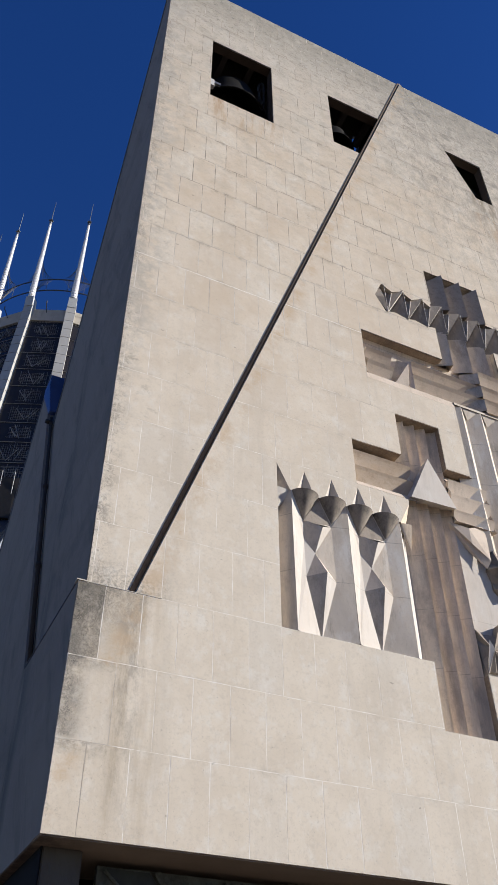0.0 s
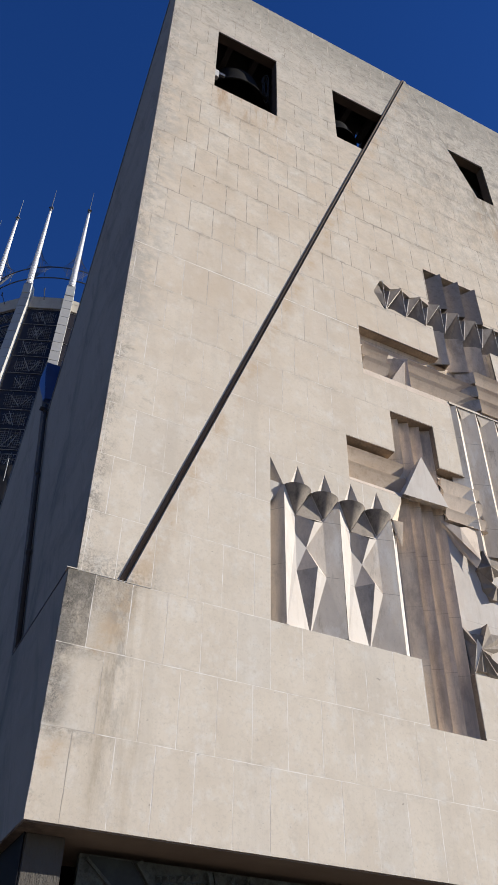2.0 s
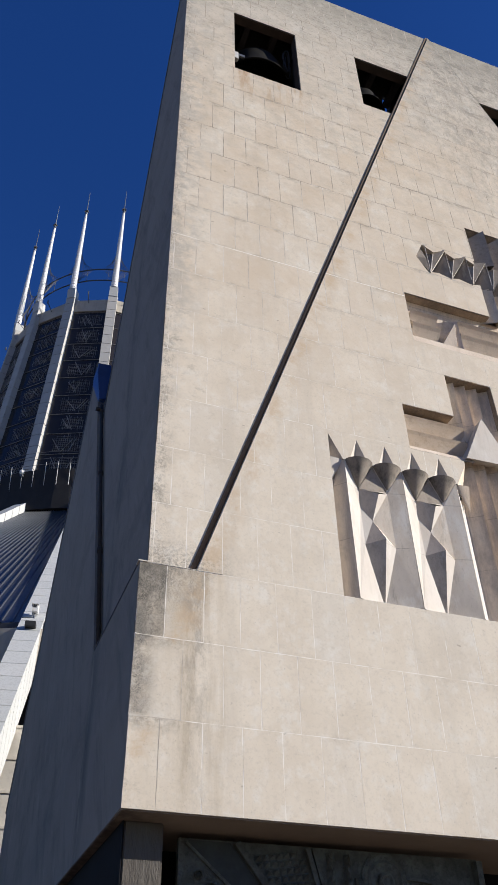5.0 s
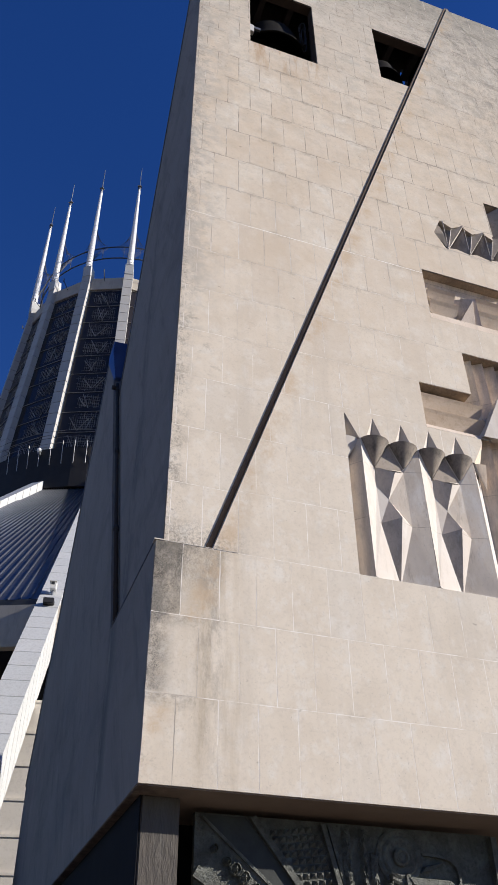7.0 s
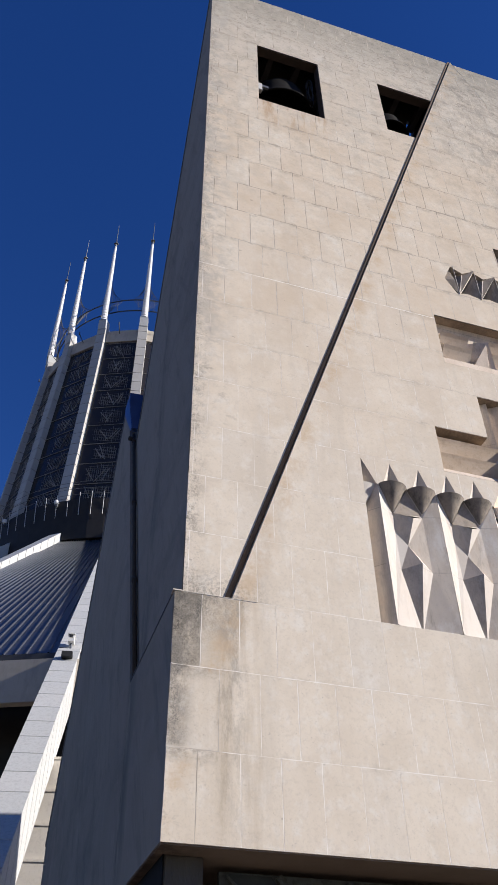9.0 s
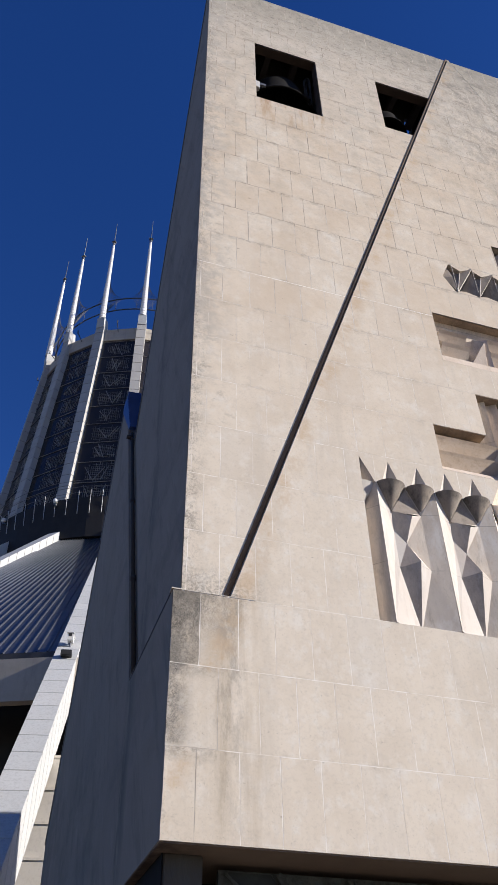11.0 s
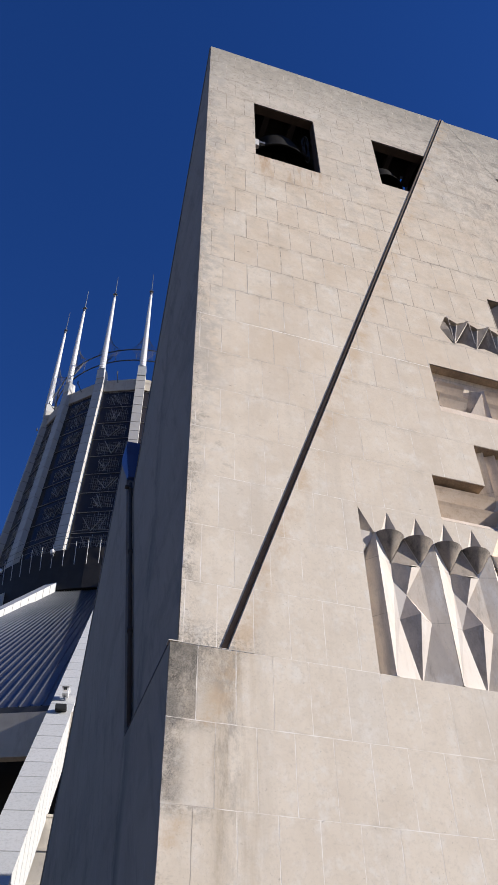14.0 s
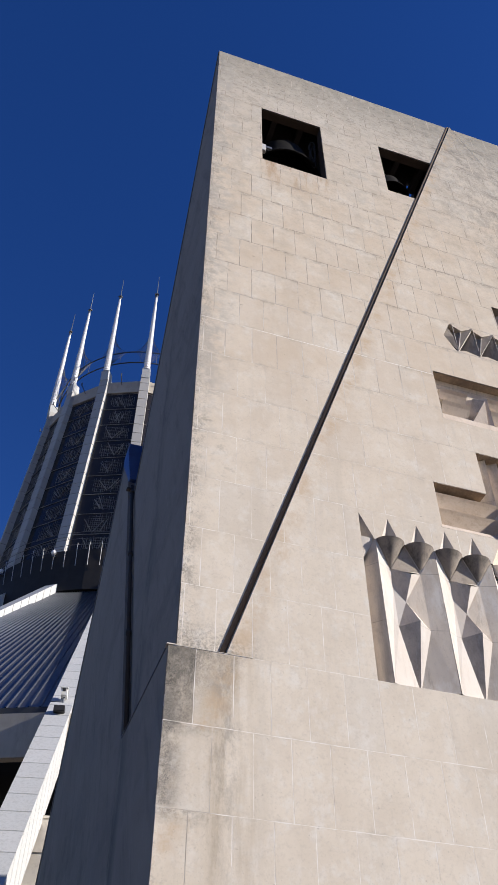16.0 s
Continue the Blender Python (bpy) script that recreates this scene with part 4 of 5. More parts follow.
star((7.20, 9.14, -0.02), [(6.95, 9.44, 0.06), (7.32, 9.20, 0.03), (7.50, 8.95, 0.08), (7.13, 8.91, 0.05), (7.01, 9.11, 0.08)])
star((6.60, 7.84, -0.03), [(6.36, 8.34, 0.15), (6.78, 8.16, 0.04), (6.85, 8.37, 0.0), (7.14, 8.22, 0.02), (7.16, 8.02, 0.06), (6.80, 7.78, 0.0), (7.05, 7.62, 0.03), (6.93, 7.46, 0.05),
                           (6.65, 7.52, 0.08), (6.43, 7.42, 0.03), (6.43, 7.95, 0.12)])
bm = bmesh.new()
facets(bm, {"a": (6.565, 8.03, -0.01), "b": (6.62, 7.87, -0.035), "c": (6.44, 7.43, 0.028), "d": (6.47, 7.66, 0.0)}, ("a b c d",))
carve("thorn_edge", bm)
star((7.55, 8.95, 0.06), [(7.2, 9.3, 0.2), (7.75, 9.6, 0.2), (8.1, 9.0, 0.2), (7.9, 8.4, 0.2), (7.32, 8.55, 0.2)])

# ---------------------------------------------------------------- sides, back and soffit of the tower
SP = -0.12                            # the rear wing stands proud of the side by this much
WING = [(2.78, LEDGE), (7.25, 17.9), (12.1, 10.0), (13.5, 7.8), (13.0, Z0)]
for side, flip in (("left", 1), ("right", -1)):
    X = (lambda v: v) if flip == 1 else (lambda v: RX - v)
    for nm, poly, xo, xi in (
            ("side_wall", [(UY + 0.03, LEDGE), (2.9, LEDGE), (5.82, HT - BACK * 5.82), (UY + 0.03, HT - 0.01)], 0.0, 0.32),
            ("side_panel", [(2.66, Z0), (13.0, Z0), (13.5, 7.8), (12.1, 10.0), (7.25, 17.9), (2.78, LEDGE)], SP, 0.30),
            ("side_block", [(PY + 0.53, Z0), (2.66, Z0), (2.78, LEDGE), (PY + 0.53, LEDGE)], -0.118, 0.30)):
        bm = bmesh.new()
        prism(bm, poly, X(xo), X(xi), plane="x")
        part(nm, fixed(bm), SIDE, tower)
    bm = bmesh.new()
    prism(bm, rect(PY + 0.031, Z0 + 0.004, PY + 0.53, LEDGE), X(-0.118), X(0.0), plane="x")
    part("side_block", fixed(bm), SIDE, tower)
    # coping of the ledge
    bm = bmesh.new()
    box(bm, (min(X(-0.13), X(-0.002)), 0.012, LEDGE + 0.002), (max(X(-0.13), X(-0.002)), 2.74, LEDGE + 0.014))
    part("ledge_flashing", bm, LEAD, tower, "dark lead flashing on the side ledge")
    bm = bmesh.new()
    box(bm, (min(X(-0.14), X(-0.002)), PY - 0.012, LEDGE + 0.002), (max(X(-0.14), X(-0.002)), 0.012, LEDGE + 0.018))
    box(bm, (min(X(-0.002), X(FOOT + 0.36)), PY - 0.006, LEDGE + 0.002), (max(X(-0.002), X(FOOT + 0.36)), UY - 0.003, LEDGE + 0.010))
    part("ledge_coping", bm, FLASHING, tower, "thin weathered ledge coping")
    # lead capping along the slanting back edge
    bm = bmesh.new()
    d = Vector((0, 1, -BACK)).normalized()
    for (ya, a), (yb, b), xo in (((0.0, HT), (5.82, HT - BACK * 5.82), 0.0), (WING[1], WING[2], SP), (WING[2], WING[3], SP)):
        prism(bm, [(ya, a), (yb, b), (yb + 0.05, b + 0.05), (ya + 0.05, a + 0.05)][::-1], X(xo - 0.02), X(xo + 0.3), plane="x")
    part("edge_capping", fixed(bm), LEAD, tower, "dark lead capping on the sloping edge")

# sloping back with a small vent behind a bell, and the rear wing's roof
bm = bmesh.new()
for p in less([rect(0.30, 0.27, RX - 0.30, 5.9)], [rect(6.34, 1.09, 6.60, 1.37)]):
    lo = [bm.verts.new((x, y - 0.15, HT - BACK * y - 0.12)) for x, y in p]
    hi = [bm.verts.new((x, y, HT - BACK * y)) for x, y in p]
    bm.faces.new(lo[::-1])
    bm.faces.new(hi)
    for i in range(len(p)):
        bm.faces.new((lo[i - 1], lo[i], hi[i], hi[i - 1]))
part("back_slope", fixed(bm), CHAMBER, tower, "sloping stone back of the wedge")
bm = bmesh.new()
for (ya, a), (yb, b) in (((5.82, 14.7), WING[1]), (WING[1], WING[2]), (WING[2], WING[3]), (WING[3], WING[4])):
    v = [bm.verts.new((x, y, z)) for x, y, z in ((0.29, ya, a), (RX - 0.29, ya, a), (RX - 0.29, yb, b), (0.29, yb, b), (0.29, ya - 0.1, a - 0.3), (RX - 0.29, ya - 0.1, a - 0.3), (RX - 0.29, yb - 0.1, b - 0.3), (0.29, yb - 0.1, b - 0.3))]
    for f in ((0, 1, 2, 3), (7, 6, 5, 4), (0, 4, 5, 1), (1, 5, 6, 2), (2, 6, 7, 3), (3, 7, 4, 0)):
        bm.faces.new([v[i] for i in f])
part("wing_roof", fixed(bm), LEAD, tower, "lead roof of the rear wing")
bm = bmesh.new()
prism(bm, [(UY + 0.04, HT - 0.3), (0.14, HT - 0.3), (0.10, HT - 0.012), (UY + 0.04, HT - 0.004)], 0.01, RX - 0.01, plane="x")
part("roof_coping", fixed(bm), STONE, tower)
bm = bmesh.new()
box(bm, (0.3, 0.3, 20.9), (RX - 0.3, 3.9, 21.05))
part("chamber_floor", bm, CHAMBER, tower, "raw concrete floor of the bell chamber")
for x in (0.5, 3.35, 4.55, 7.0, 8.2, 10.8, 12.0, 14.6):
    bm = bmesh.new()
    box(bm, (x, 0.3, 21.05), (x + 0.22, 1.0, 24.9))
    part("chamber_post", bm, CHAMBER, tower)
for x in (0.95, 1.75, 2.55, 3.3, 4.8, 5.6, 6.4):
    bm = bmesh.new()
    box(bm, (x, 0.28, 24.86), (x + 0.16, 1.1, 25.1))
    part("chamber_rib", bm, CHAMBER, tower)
# Thin sheets added round each opening, dark to hold the shade of its reveals.
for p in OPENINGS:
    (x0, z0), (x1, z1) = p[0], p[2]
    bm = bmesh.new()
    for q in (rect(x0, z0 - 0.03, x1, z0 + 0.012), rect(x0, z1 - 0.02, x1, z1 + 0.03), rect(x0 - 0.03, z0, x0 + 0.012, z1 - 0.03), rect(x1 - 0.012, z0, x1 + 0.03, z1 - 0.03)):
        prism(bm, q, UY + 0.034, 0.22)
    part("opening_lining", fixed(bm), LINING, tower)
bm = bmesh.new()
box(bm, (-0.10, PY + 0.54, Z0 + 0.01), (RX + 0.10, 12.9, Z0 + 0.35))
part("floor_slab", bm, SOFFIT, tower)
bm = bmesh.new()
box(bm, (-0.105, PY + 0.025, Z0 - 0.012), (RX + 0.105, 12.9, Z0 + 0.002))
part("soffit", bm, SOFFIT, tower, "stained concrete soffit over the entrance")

# rainwater pipes in the slanting corners
for flip in (1, -1):
    X = (lambda v: v) if flip == 1 else (lambda v: RX - v)
    bm = bmesh.new()
    e = Vector((AX - FOOT, 0, HT - LEDGE)).normalized()
    n = Vector((-e.z, 0, e.x)) * 0.043
    a, b = Vector((FOOT, UY + 0.008, LEDGE + 0.03)) + n - e * 0.02, Vector((AX, UY + 0.008, HT)) + n + e * 0.02
    tube(bm, (X(a.x), a.y, a.z), (X(b.x), b.y, b.z), 0.041, sides=20)
    if flip == 1:
        part("rain_pipe", fixed(bm), PIPE, tower, "slim dark slanting rainwater pipe", smooth=True)
    else:
        bm.clear()
        # Thin added tube that draws the line of the panel's right edge.
        tube(bm, (RX - FOOT, PY + 0.004, LEDGE + 0.02), (AX, PY + 0.004, HT - 0.01), 0.007, sides=6)
        part("edge_fillet", fixed(bm), FLASHING, tower, "thin added strip that draws the slanting edge")
    bm = bmesh.new()
    a, b = Vector((X(-0.06), 2.72, LEDGE + 0.02)), Vector((X(-0.06), 5.90, 15.2))
    tube(bm, a, b, 0.038, sides=12)
    for k in (0.30, 0.62, 0.955):
        p = a.lerp(b, k)
        tube(bm, p, p + (b - a).normalized() * 0.12, 0.050, sides=12)
    p = a.lerp(b, 0.97)
    box(bm, (min(p.x, X(-0.2)), p.y - 0.04, p.z - 0.02), (max(p.x, X(-0.2)), p.y + 0.04, p.z + 0.05))
    part("rain_pipe", fixed(bm), GREYPIPE, tower, "dark grey rainwater pipe under the hopper", smooth=True)
    bm = bmesh.new()
    bot = [(-0.16, 5.72, 15.25), (-0.01, 5.72, 15.25), (-0.01, 5.90, 15.30), (-0.16, 5.90, 15.30)]
    mid = [(-0.30, 5.60, 16.02), (0.02, 5.60, 16.05), (0.02, 6.25, 16.10), (-0.30, 6.25, 16.10)]
    top = [(-0.30, 5.58, 16.28), (0.02, 5.58, 16.30), (0.02, 6.25, 16.36), (-0.30, 6.25, 16.36)]
    rings = [[bm.verts.new((X(x), y, z)) for x, y, z in r] for r in (bot, mid, top)]
    for p, q in zip(rings, rings[1:]):
        for i in range(4):
            bm.faces.new((p[i - 1], p[i], q[i], q[i - 1]))
    bm.faces.new(rings[0][::-1])
    bm.faces.new(rings[2])
    bmesh.ops.bevel(bm, geom=bm.edges[:], offset=0.012, segments=2, affect="EDGES")
    part("rain_hopper", fixed(bm), BLUE, tower, "tapered blue-painted rainwater hopper")

# ---------------------------------------------------------------- bells


def bell(x, y, z, r):
    t = thing("bell", "dark bronze church bell hung in a wall opening", "bell", "bells of the tower", at=(x, y, z))
    bm = bmesh.new()
    prof = [(0.06, 1.56), (0.28, 1.54), (0.46, 1.46), (0.60, 1.32), (0.70, 1.12), (0.77, 0.84), (0.82, 0.45), (0.90, 0.15), (1.0, 0.0), (0.97, -0.02), (0.86, 0.16), (0.72, 0.5), (0.64, 0.9), (0.52, 1.25), (0.3, 1.42), (0.05, 1.46)]
    lathe(bm, [(a * r, b * r) for a, b in prof], 32)
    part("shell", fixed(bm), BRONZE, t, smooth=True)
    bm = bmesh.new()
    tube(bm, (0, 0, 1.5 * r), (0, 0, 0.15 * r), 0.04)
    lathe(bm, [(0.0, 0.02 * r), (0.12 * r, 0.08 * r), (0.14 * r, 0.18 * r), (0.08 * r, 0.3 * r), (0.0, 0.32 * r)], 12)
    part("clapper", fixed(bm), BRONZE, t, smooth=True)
    bm = bmesh.new()
    box(bm, (-1.2 * r, 0.02, 1.79 * r), (1.2 * r, 0.20, 1.79 * r + 0.18))
    part("headstock", bm, STEEL, t, "steel headstock")
    bm = bmesh.new()
    lathe(bm, [(0.05 * r, 1.80 * r), (0.34 * r, 1.79 * r), (0.39 * r, 1.74 * r), (0.41 * r, 1.52 * r), (0.10 * r, 1.50 * r)], 24)
    part("crown_plate", fixed(bm), FLASHING, t, "dull grey crown plate", smooth=True)
    return t


bell(2.30, 1.20, 23.05, 1.1)
second = bell(5.42, 0.80, 23.38, 0.60)
bm = bmesh.new()
lathe(bm, [(0.50, -0.03), (0.60, -0.03), (0.60, 0.03), (0.50, 0.03), (0.50, -0.03)], 40)
bmesh.ops.transform(bm, matrix=pose(0, 0.30, 1.0, 90), verts=bm.verts[:])
part("swing_wheel", fixed(bm), STEEL, second, "grey steel swing wheel")
for t in (-0.5, 0.0, 0.5):
    bm = bmesh.new()
    tube(bm, (0.20 * math.sin(2 * t), -0.05, 0.95), (0.22 * math.sin(2 * t), -0.05, 1.06), 0.018, sides=8)
    part("crown_bolt", fixed(bm), STEEL, second)
for x in (RX - 5.42, RX - 2.30):
    copy_thing(second, pose(x, 0.80, 23.38))
cable = thing("cable", "loose black cable loop in a bell opening", "cable")
bm = bmesh.new()
pts = [Vector((2.93 - 0.09 * math.cos(t), 0.34 + 0.05 * math.sin(2 * t), 23.85 + 0.55 * math.sin(t))) for t in (0.35 * i for i in range(18))]
for a, b in zip(pts, pts[1:]):
    tube(bm, a, b, 0.018, sides=6)
part("loop", fixed(bm), CABLE, cable)

for k in (0.7, 1.15):
    bm = bmesh.new()
    pts = [Vector((2.95 - 0.08 * k * math.cos(t), 0.30 + 0.06 * k, 23.66 + 0.62 * k * math.sin(t))) for t in (0.35 * i for i in range(19))]
    for a, b in zip(pts, pts[1:]):
        tube(bm, a, b, 0.014, sides=6)
    part("loop", fixed(bm), CABLE, cable)
junction = thing("junction_box", "small white electrical box fixed inside a bell opening", "electrical box")
bm = bmesh.new()
box(bm, (1.335, 0.12, 22.56), (1.48, 0.24, 22.90))
bmesh.ops.bevel(bm, geom=bm.edges[:], offset=0.012, segments=2, affect="EDGES")
part("case", bm, BOXGREY, junction)
bm = bmesh.new()
box(bm, (1.48, 0.15, 22.80), (1.66, 0.21, 22.90))
part("gland", bm, STEEL, junction)
bm = bmesh.new()
tube(bm, (1.40, 0.18, 22.90), (1.36, 0.2, 23.3), 0.02, sides=6)
part("conduit", fixed(bm), STEEL, junction)

# ---------------------------------------------------------------- the entrance under the soffit
pier = thing("entrance_pier", "rough board-marked concrete pier under the soffit", "pier")
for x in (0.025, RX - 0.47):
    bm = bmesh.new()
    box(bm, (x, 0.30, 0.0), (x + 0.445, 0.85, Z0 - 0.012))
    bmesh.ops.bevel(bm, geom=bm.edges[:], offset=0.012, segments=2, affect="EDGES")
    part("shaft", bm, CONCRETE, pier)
# Dark panes added over the piers' sides; their shade is in the colour.
screen = thing("side_screen", "dark side screen of the porch that stands in for shade", "screen", kind="structure")
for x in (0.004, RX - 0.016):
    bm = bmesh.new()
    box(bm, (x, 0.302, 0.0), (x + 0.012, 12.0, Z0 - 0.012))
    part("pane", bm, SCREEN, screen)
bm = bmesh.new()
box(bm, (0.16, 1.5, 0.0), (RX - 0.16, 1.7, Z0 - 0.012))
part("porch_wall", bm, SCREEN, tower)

doors = thing("sculpted_door_screen", "dark bronze-green sculpted door panel with abstract relief", "door")
doors.location = (-0.045, -0.15, -0.032)
bm = bmesh.new()
box(bm, (0.765, 0.70, 0.032), (4.72, 0.78, Z0 - 0.05))
part("panel", bm, DOORMAT, doors)
rng = random.Random(4)


def bar(a, b, w, out, name="raised_bar", material=None):
    bm = bmesh.new()
    a, b = Vector(a), Vector(b)
    d = (b - a).normalized()
    n = Vector((-d.y, d.x)) * w / 2
    prism(bm, [tuple(a - n), tuple(b - n), tuple(b + n), tuple(a + n)], 0.70 - out, 0.71)
    part(name, fixed(bm), material or DOORMAT, doors)


bar((0.772, 3.675), (1.72, 3.12), 0.13, 0.07)
bar((0.79, 3.50), (1.45, 2.96), 0.05, 0.12)
bm = bmesh.new()
prism(bm, [(0.87, 4.25), (2.41, 3.0), (2.47, 3.0), (1.385, 4.28), (0.88, 4.28)], 0.686, 0.71)
part("smooth_band", fixed(bm), BANDMAT, doors)
bar((0.85, 4.25), (2.39, 3.0), 0.035, 0.03)
bar((1.464, 4.28), (2.50, 3.0), 0.075, 0.06)
bar((2.353, 4.27), (2.704, 3.0), 0.055, 0.06)
bar((2.44, 4.27), (2.78, 3.0), 0.04, 0.03)
bar((4.68, 4.26), (4.68, 0.04), 0.08, 0.12)


def lump_column(x, width, out, z1, name="ragged_column"):
    """A rough, eroded upright rib of many knobs."""
    bm = bmesh.new()
    rows = []
    for j in range(34):
        z = 2.8 + (z1 - 2.8) * j / 33
        row = []
        for i in range(7):
            k = i / 6 - 0.5
            o = out * (1 - (2 * k) ** 2) * rng.uniform(0.35, 1.15)
            row.append(bm.verts.new((x + width * k + rng.uniform(-0.012, 0.012), 0.705 - o, z + rng.uniform(-0.015, 0.015))))
        rows.append(row)
    for p, q in zip(rows, rows[1:]):
        for i in range(6):
            bm.faces.new((p[i], p[i + 1], q[i + 1], q[i]))
    part(name, fixed(bm), DOORMAT, doors)


lump_column(2.66, 0.12, 0.08, 4.24)
lump_column(2.88, 0.10, 0.08, 4.24)
lump_column(3.02, 0.12, 0.06, 4.0)
lump_column(3.20, 0.14, 0.10, 3.80)
for x, z, r in ((1.25, 3.72, 0.075), (1.359, 3.638, 0.075), (1.153, 3.797, 0.05), (1.0, 3.919, 0.045), (1.50, 3.53, 0.06)):
    bm = bmesh.new()
    lathe(bm, [(r, 0), (r, 0.045), (r * 0.8, 0.06), (r * 0.62, 0.03), (r * 0.35, 0.055), (0.0, 0.06)], 16)
    for q in bm.verts:
        t = math.atan2(q.co.y, q.co.x)
        q.co.z *= 1 + 0.25 * math.cos(6 * t)
    bmesh.ops.transform(bm, matrix=pose(x, 0.70, z, 90), verts=bm.verts[:])
    part("stud", fixed(bm), DOORMAT, doors, smooth=False)
for i in range(-4, 10):
    for j in range(16):
        x, z = 1.80 + 0.090 * i + 0.022 * (16 - j), 2.95 + 0.080 * j + 0.012 * i
        if z > 4.2 or x < 1.555 + (4.28 - z) * 0.81 or x > 2.285 + (4.27 - z) * 0.276:
            continue
        bm = bmesh.new()
        v = [bm.verts.new((x + a, 0.70, z + b)) for a, b in ((-0.043, -0.038), (0.043, -0.032), (0.043, 0.038), (-0.043, 0.032))]
        o = bm.verts.new((x - 0.005, 0.648, z + 0.012))
        for k in range(4):
            bm.faces.new((v[k - 1], v[k], o))
        part("pyramid_stud", fixed(bm), DOORMAT, doors)
for r, x, z, o in ((0.315, 3.37, 3.98, 0.02), (0.24, 3.37, 3.97, 0.035), (0.105, 3.37, 3.965, 0.07)):
    bm = bmesh.new()
    lathe(bm, [(r, 0), (r, o), (r - 0.03, o + 0.015), (r * 0.45, o - 0.01), (0.0, o)], 28)
    bmesh.ops.transform(bm, matrix=pose(x, 0.70, z, 90), verts=bm.verts[:])
    part("round_boss", fixed(bm), DOORMAT, doors)
# a hooked rim that sweeps from the boss, and the cut forms inside it
hook = [(3.66, 4.015), (3.75, 4.015), (3.90, 4.005), (4.05, 3.975), (4.12, 3.92), (4.155, 3.85), (4.163, 3.74), (4.10, 3.62)]
for p, q in zip(hook, hook[1:]):
    bar(p, q, 0.03, 0.05, "hooked_rim")
for poly, o in (([(3.62, 3.80), (3.685, 3.88), (3.975, 3.95), (3.78, 3.834)], 0.07), ([(3.432, 3.752), (4.018, 3.739), (4.10, 3.66), (3.50, 3.66)], 0.07),
                ([(3.40, 3.78), (3.47, 3.80), (3.52, 3.3), (3.42, 3.3)], 0.06), ([(4.3, 3.70), (4.62, 3.66), (4.6, 3.5), (4.3, 3.5)], 0.06)):
    bm = bmesh.new()
    prism(bm, poly, 0.70 - o, 0.71)
    bmesh.ops.bevel(bm, geom=bm.edges[:], offset=0.012, segments=1, affect="EDGES")
    part("cut_relief", fixed(bm), DOORMAT, doors)
bm = bmesh.new()
box(bm, (4.72, 0.96, 0.0), (5.2, 0.98, Z0 - 0.40))
part("porch_pane", bm, PORCHGLASS, tower, "clear pane beside the doors")

# ---------------------------------------------------------------- the round church behind
CX, CY = 7.51, 59.12
church = thing("cathedral", "round concrete cathedral with glazed lantern, white pinnacles and ribbed roof", "cathedral")


def radial(deg):
    """Local x outwards along that radius, y to its left seen from outside, z up."""
    a = radians(deg)
    out = Vector((-math.sin(a), -math.cos(a), 0))
    return Matrix.Translation((CX, CY, 0)) @ Matrix(((out.x, out.y, 0, 0), (out.y, -out.x, 0, 0), (0, 0, 1, 0), (0, 0, 0, 1))).to_4x4()


RIBS = [11.25 + 22.5 * k for k in range(16)]
rib_r = lambda z: 11.0 + (67.6 - z) * 0.083  # noqa: E731

# lantern ribs of stacked pale blocks
rib_blocks = []
for k in range(19):
    bm = bmesh.new()
    za, zb = 42.5 + 1.339 * k, 42.5 + 1.339 * (k + 1)
    v = []
    for z in (za + 0.03, zb - 0.03):
        for r in (rib_r(z) - 0.9, rib_r(z) + 0.22):
            for y in (-0.46, 0.46):
                v.append(bm.verts.new((r, y, z)))
    for f in ((0, 1, 3, 2), (4, 6, 7, 5), (0, 4, 5, 1), (2, 3, 7, 6), (0, 2, 6, 4), (1, 5, 7, 3)):
        bm.faces.new([v[i] for i in f])
    me = bpy.data.meshes.new("rib_block")
    fixed(bm).to_mesh(me)
    bm.free()
    me.materials.append(RIBCLAD)
    rib_blocks.append(me)


def shared(name, me, parent, m):
    ob = new(name, me)
    ob.parent = parent
    ob.matrix_local = m
    return ob


bm = bmesh.new()
v = []
for z in (42.5, 67.9):
    for r in (rib_r(z) - 0.8, rib_r(z) + 0.19):
        for y in (-0.40, 0.40):
            v.append(bm.verts.new((r, y, z)))
for f in ((0, 1, 3, 2), (4, 6, 7, 5), (0, 4, 5, 1), (2, 3, 7, 6), (0, 2, 6, 4), (1, 5, 7, 3)):
    bm.faces.new([v[i] for i in f])
core = bpy.data.meshes.new("rib_core")
fixed(bm).to_mesh(core)
bm.free()
core.materials.append(JOINT)

# pinnacle meshes
bm = bmesh.new()
v = []
for z, r0, r1, w in ((67.5, -0.70, 0.24, 0.43), (68.9, -0.55, 0.30, 0.42)):
    for r in (11.05 + r0, 11.05 + r1):
        for y in (-w, w):
            v.append(bm.verts.new((r, y, z)))
for f in ((0, 1, 3, 2), (4, 6, 7, 5), (0, 4, 5, 1), (2, 3, 7, 6), (0, 2, 6, 4), (1, 5, 7, 3)):
    bm.faces.new([v[i] for i in f])
pedestal = bpy.data.meshes.new("pedestal")
fixed(bm).to_mesh(pedestal)
bm.free()
pedestal.materials.append(CLAD)
bm = bmesh.new()
prof = []
for i in range(30):
    z = 68.9 + 13.0 * i / 30
    r = 0.36 - 0.22 * i / 30
    prof += [(r, z), (r * 0.80, z + 0.24), (r, z + 0.28)]
prof += [(0.10, 81.9), (0.10, 82.1)]
lathe(bm, prof, 12, (11.08, 0, 0))
mast = bpy.data.meshes.new("mast")
fixed(bm).to_mesh(mast)
bm.free()
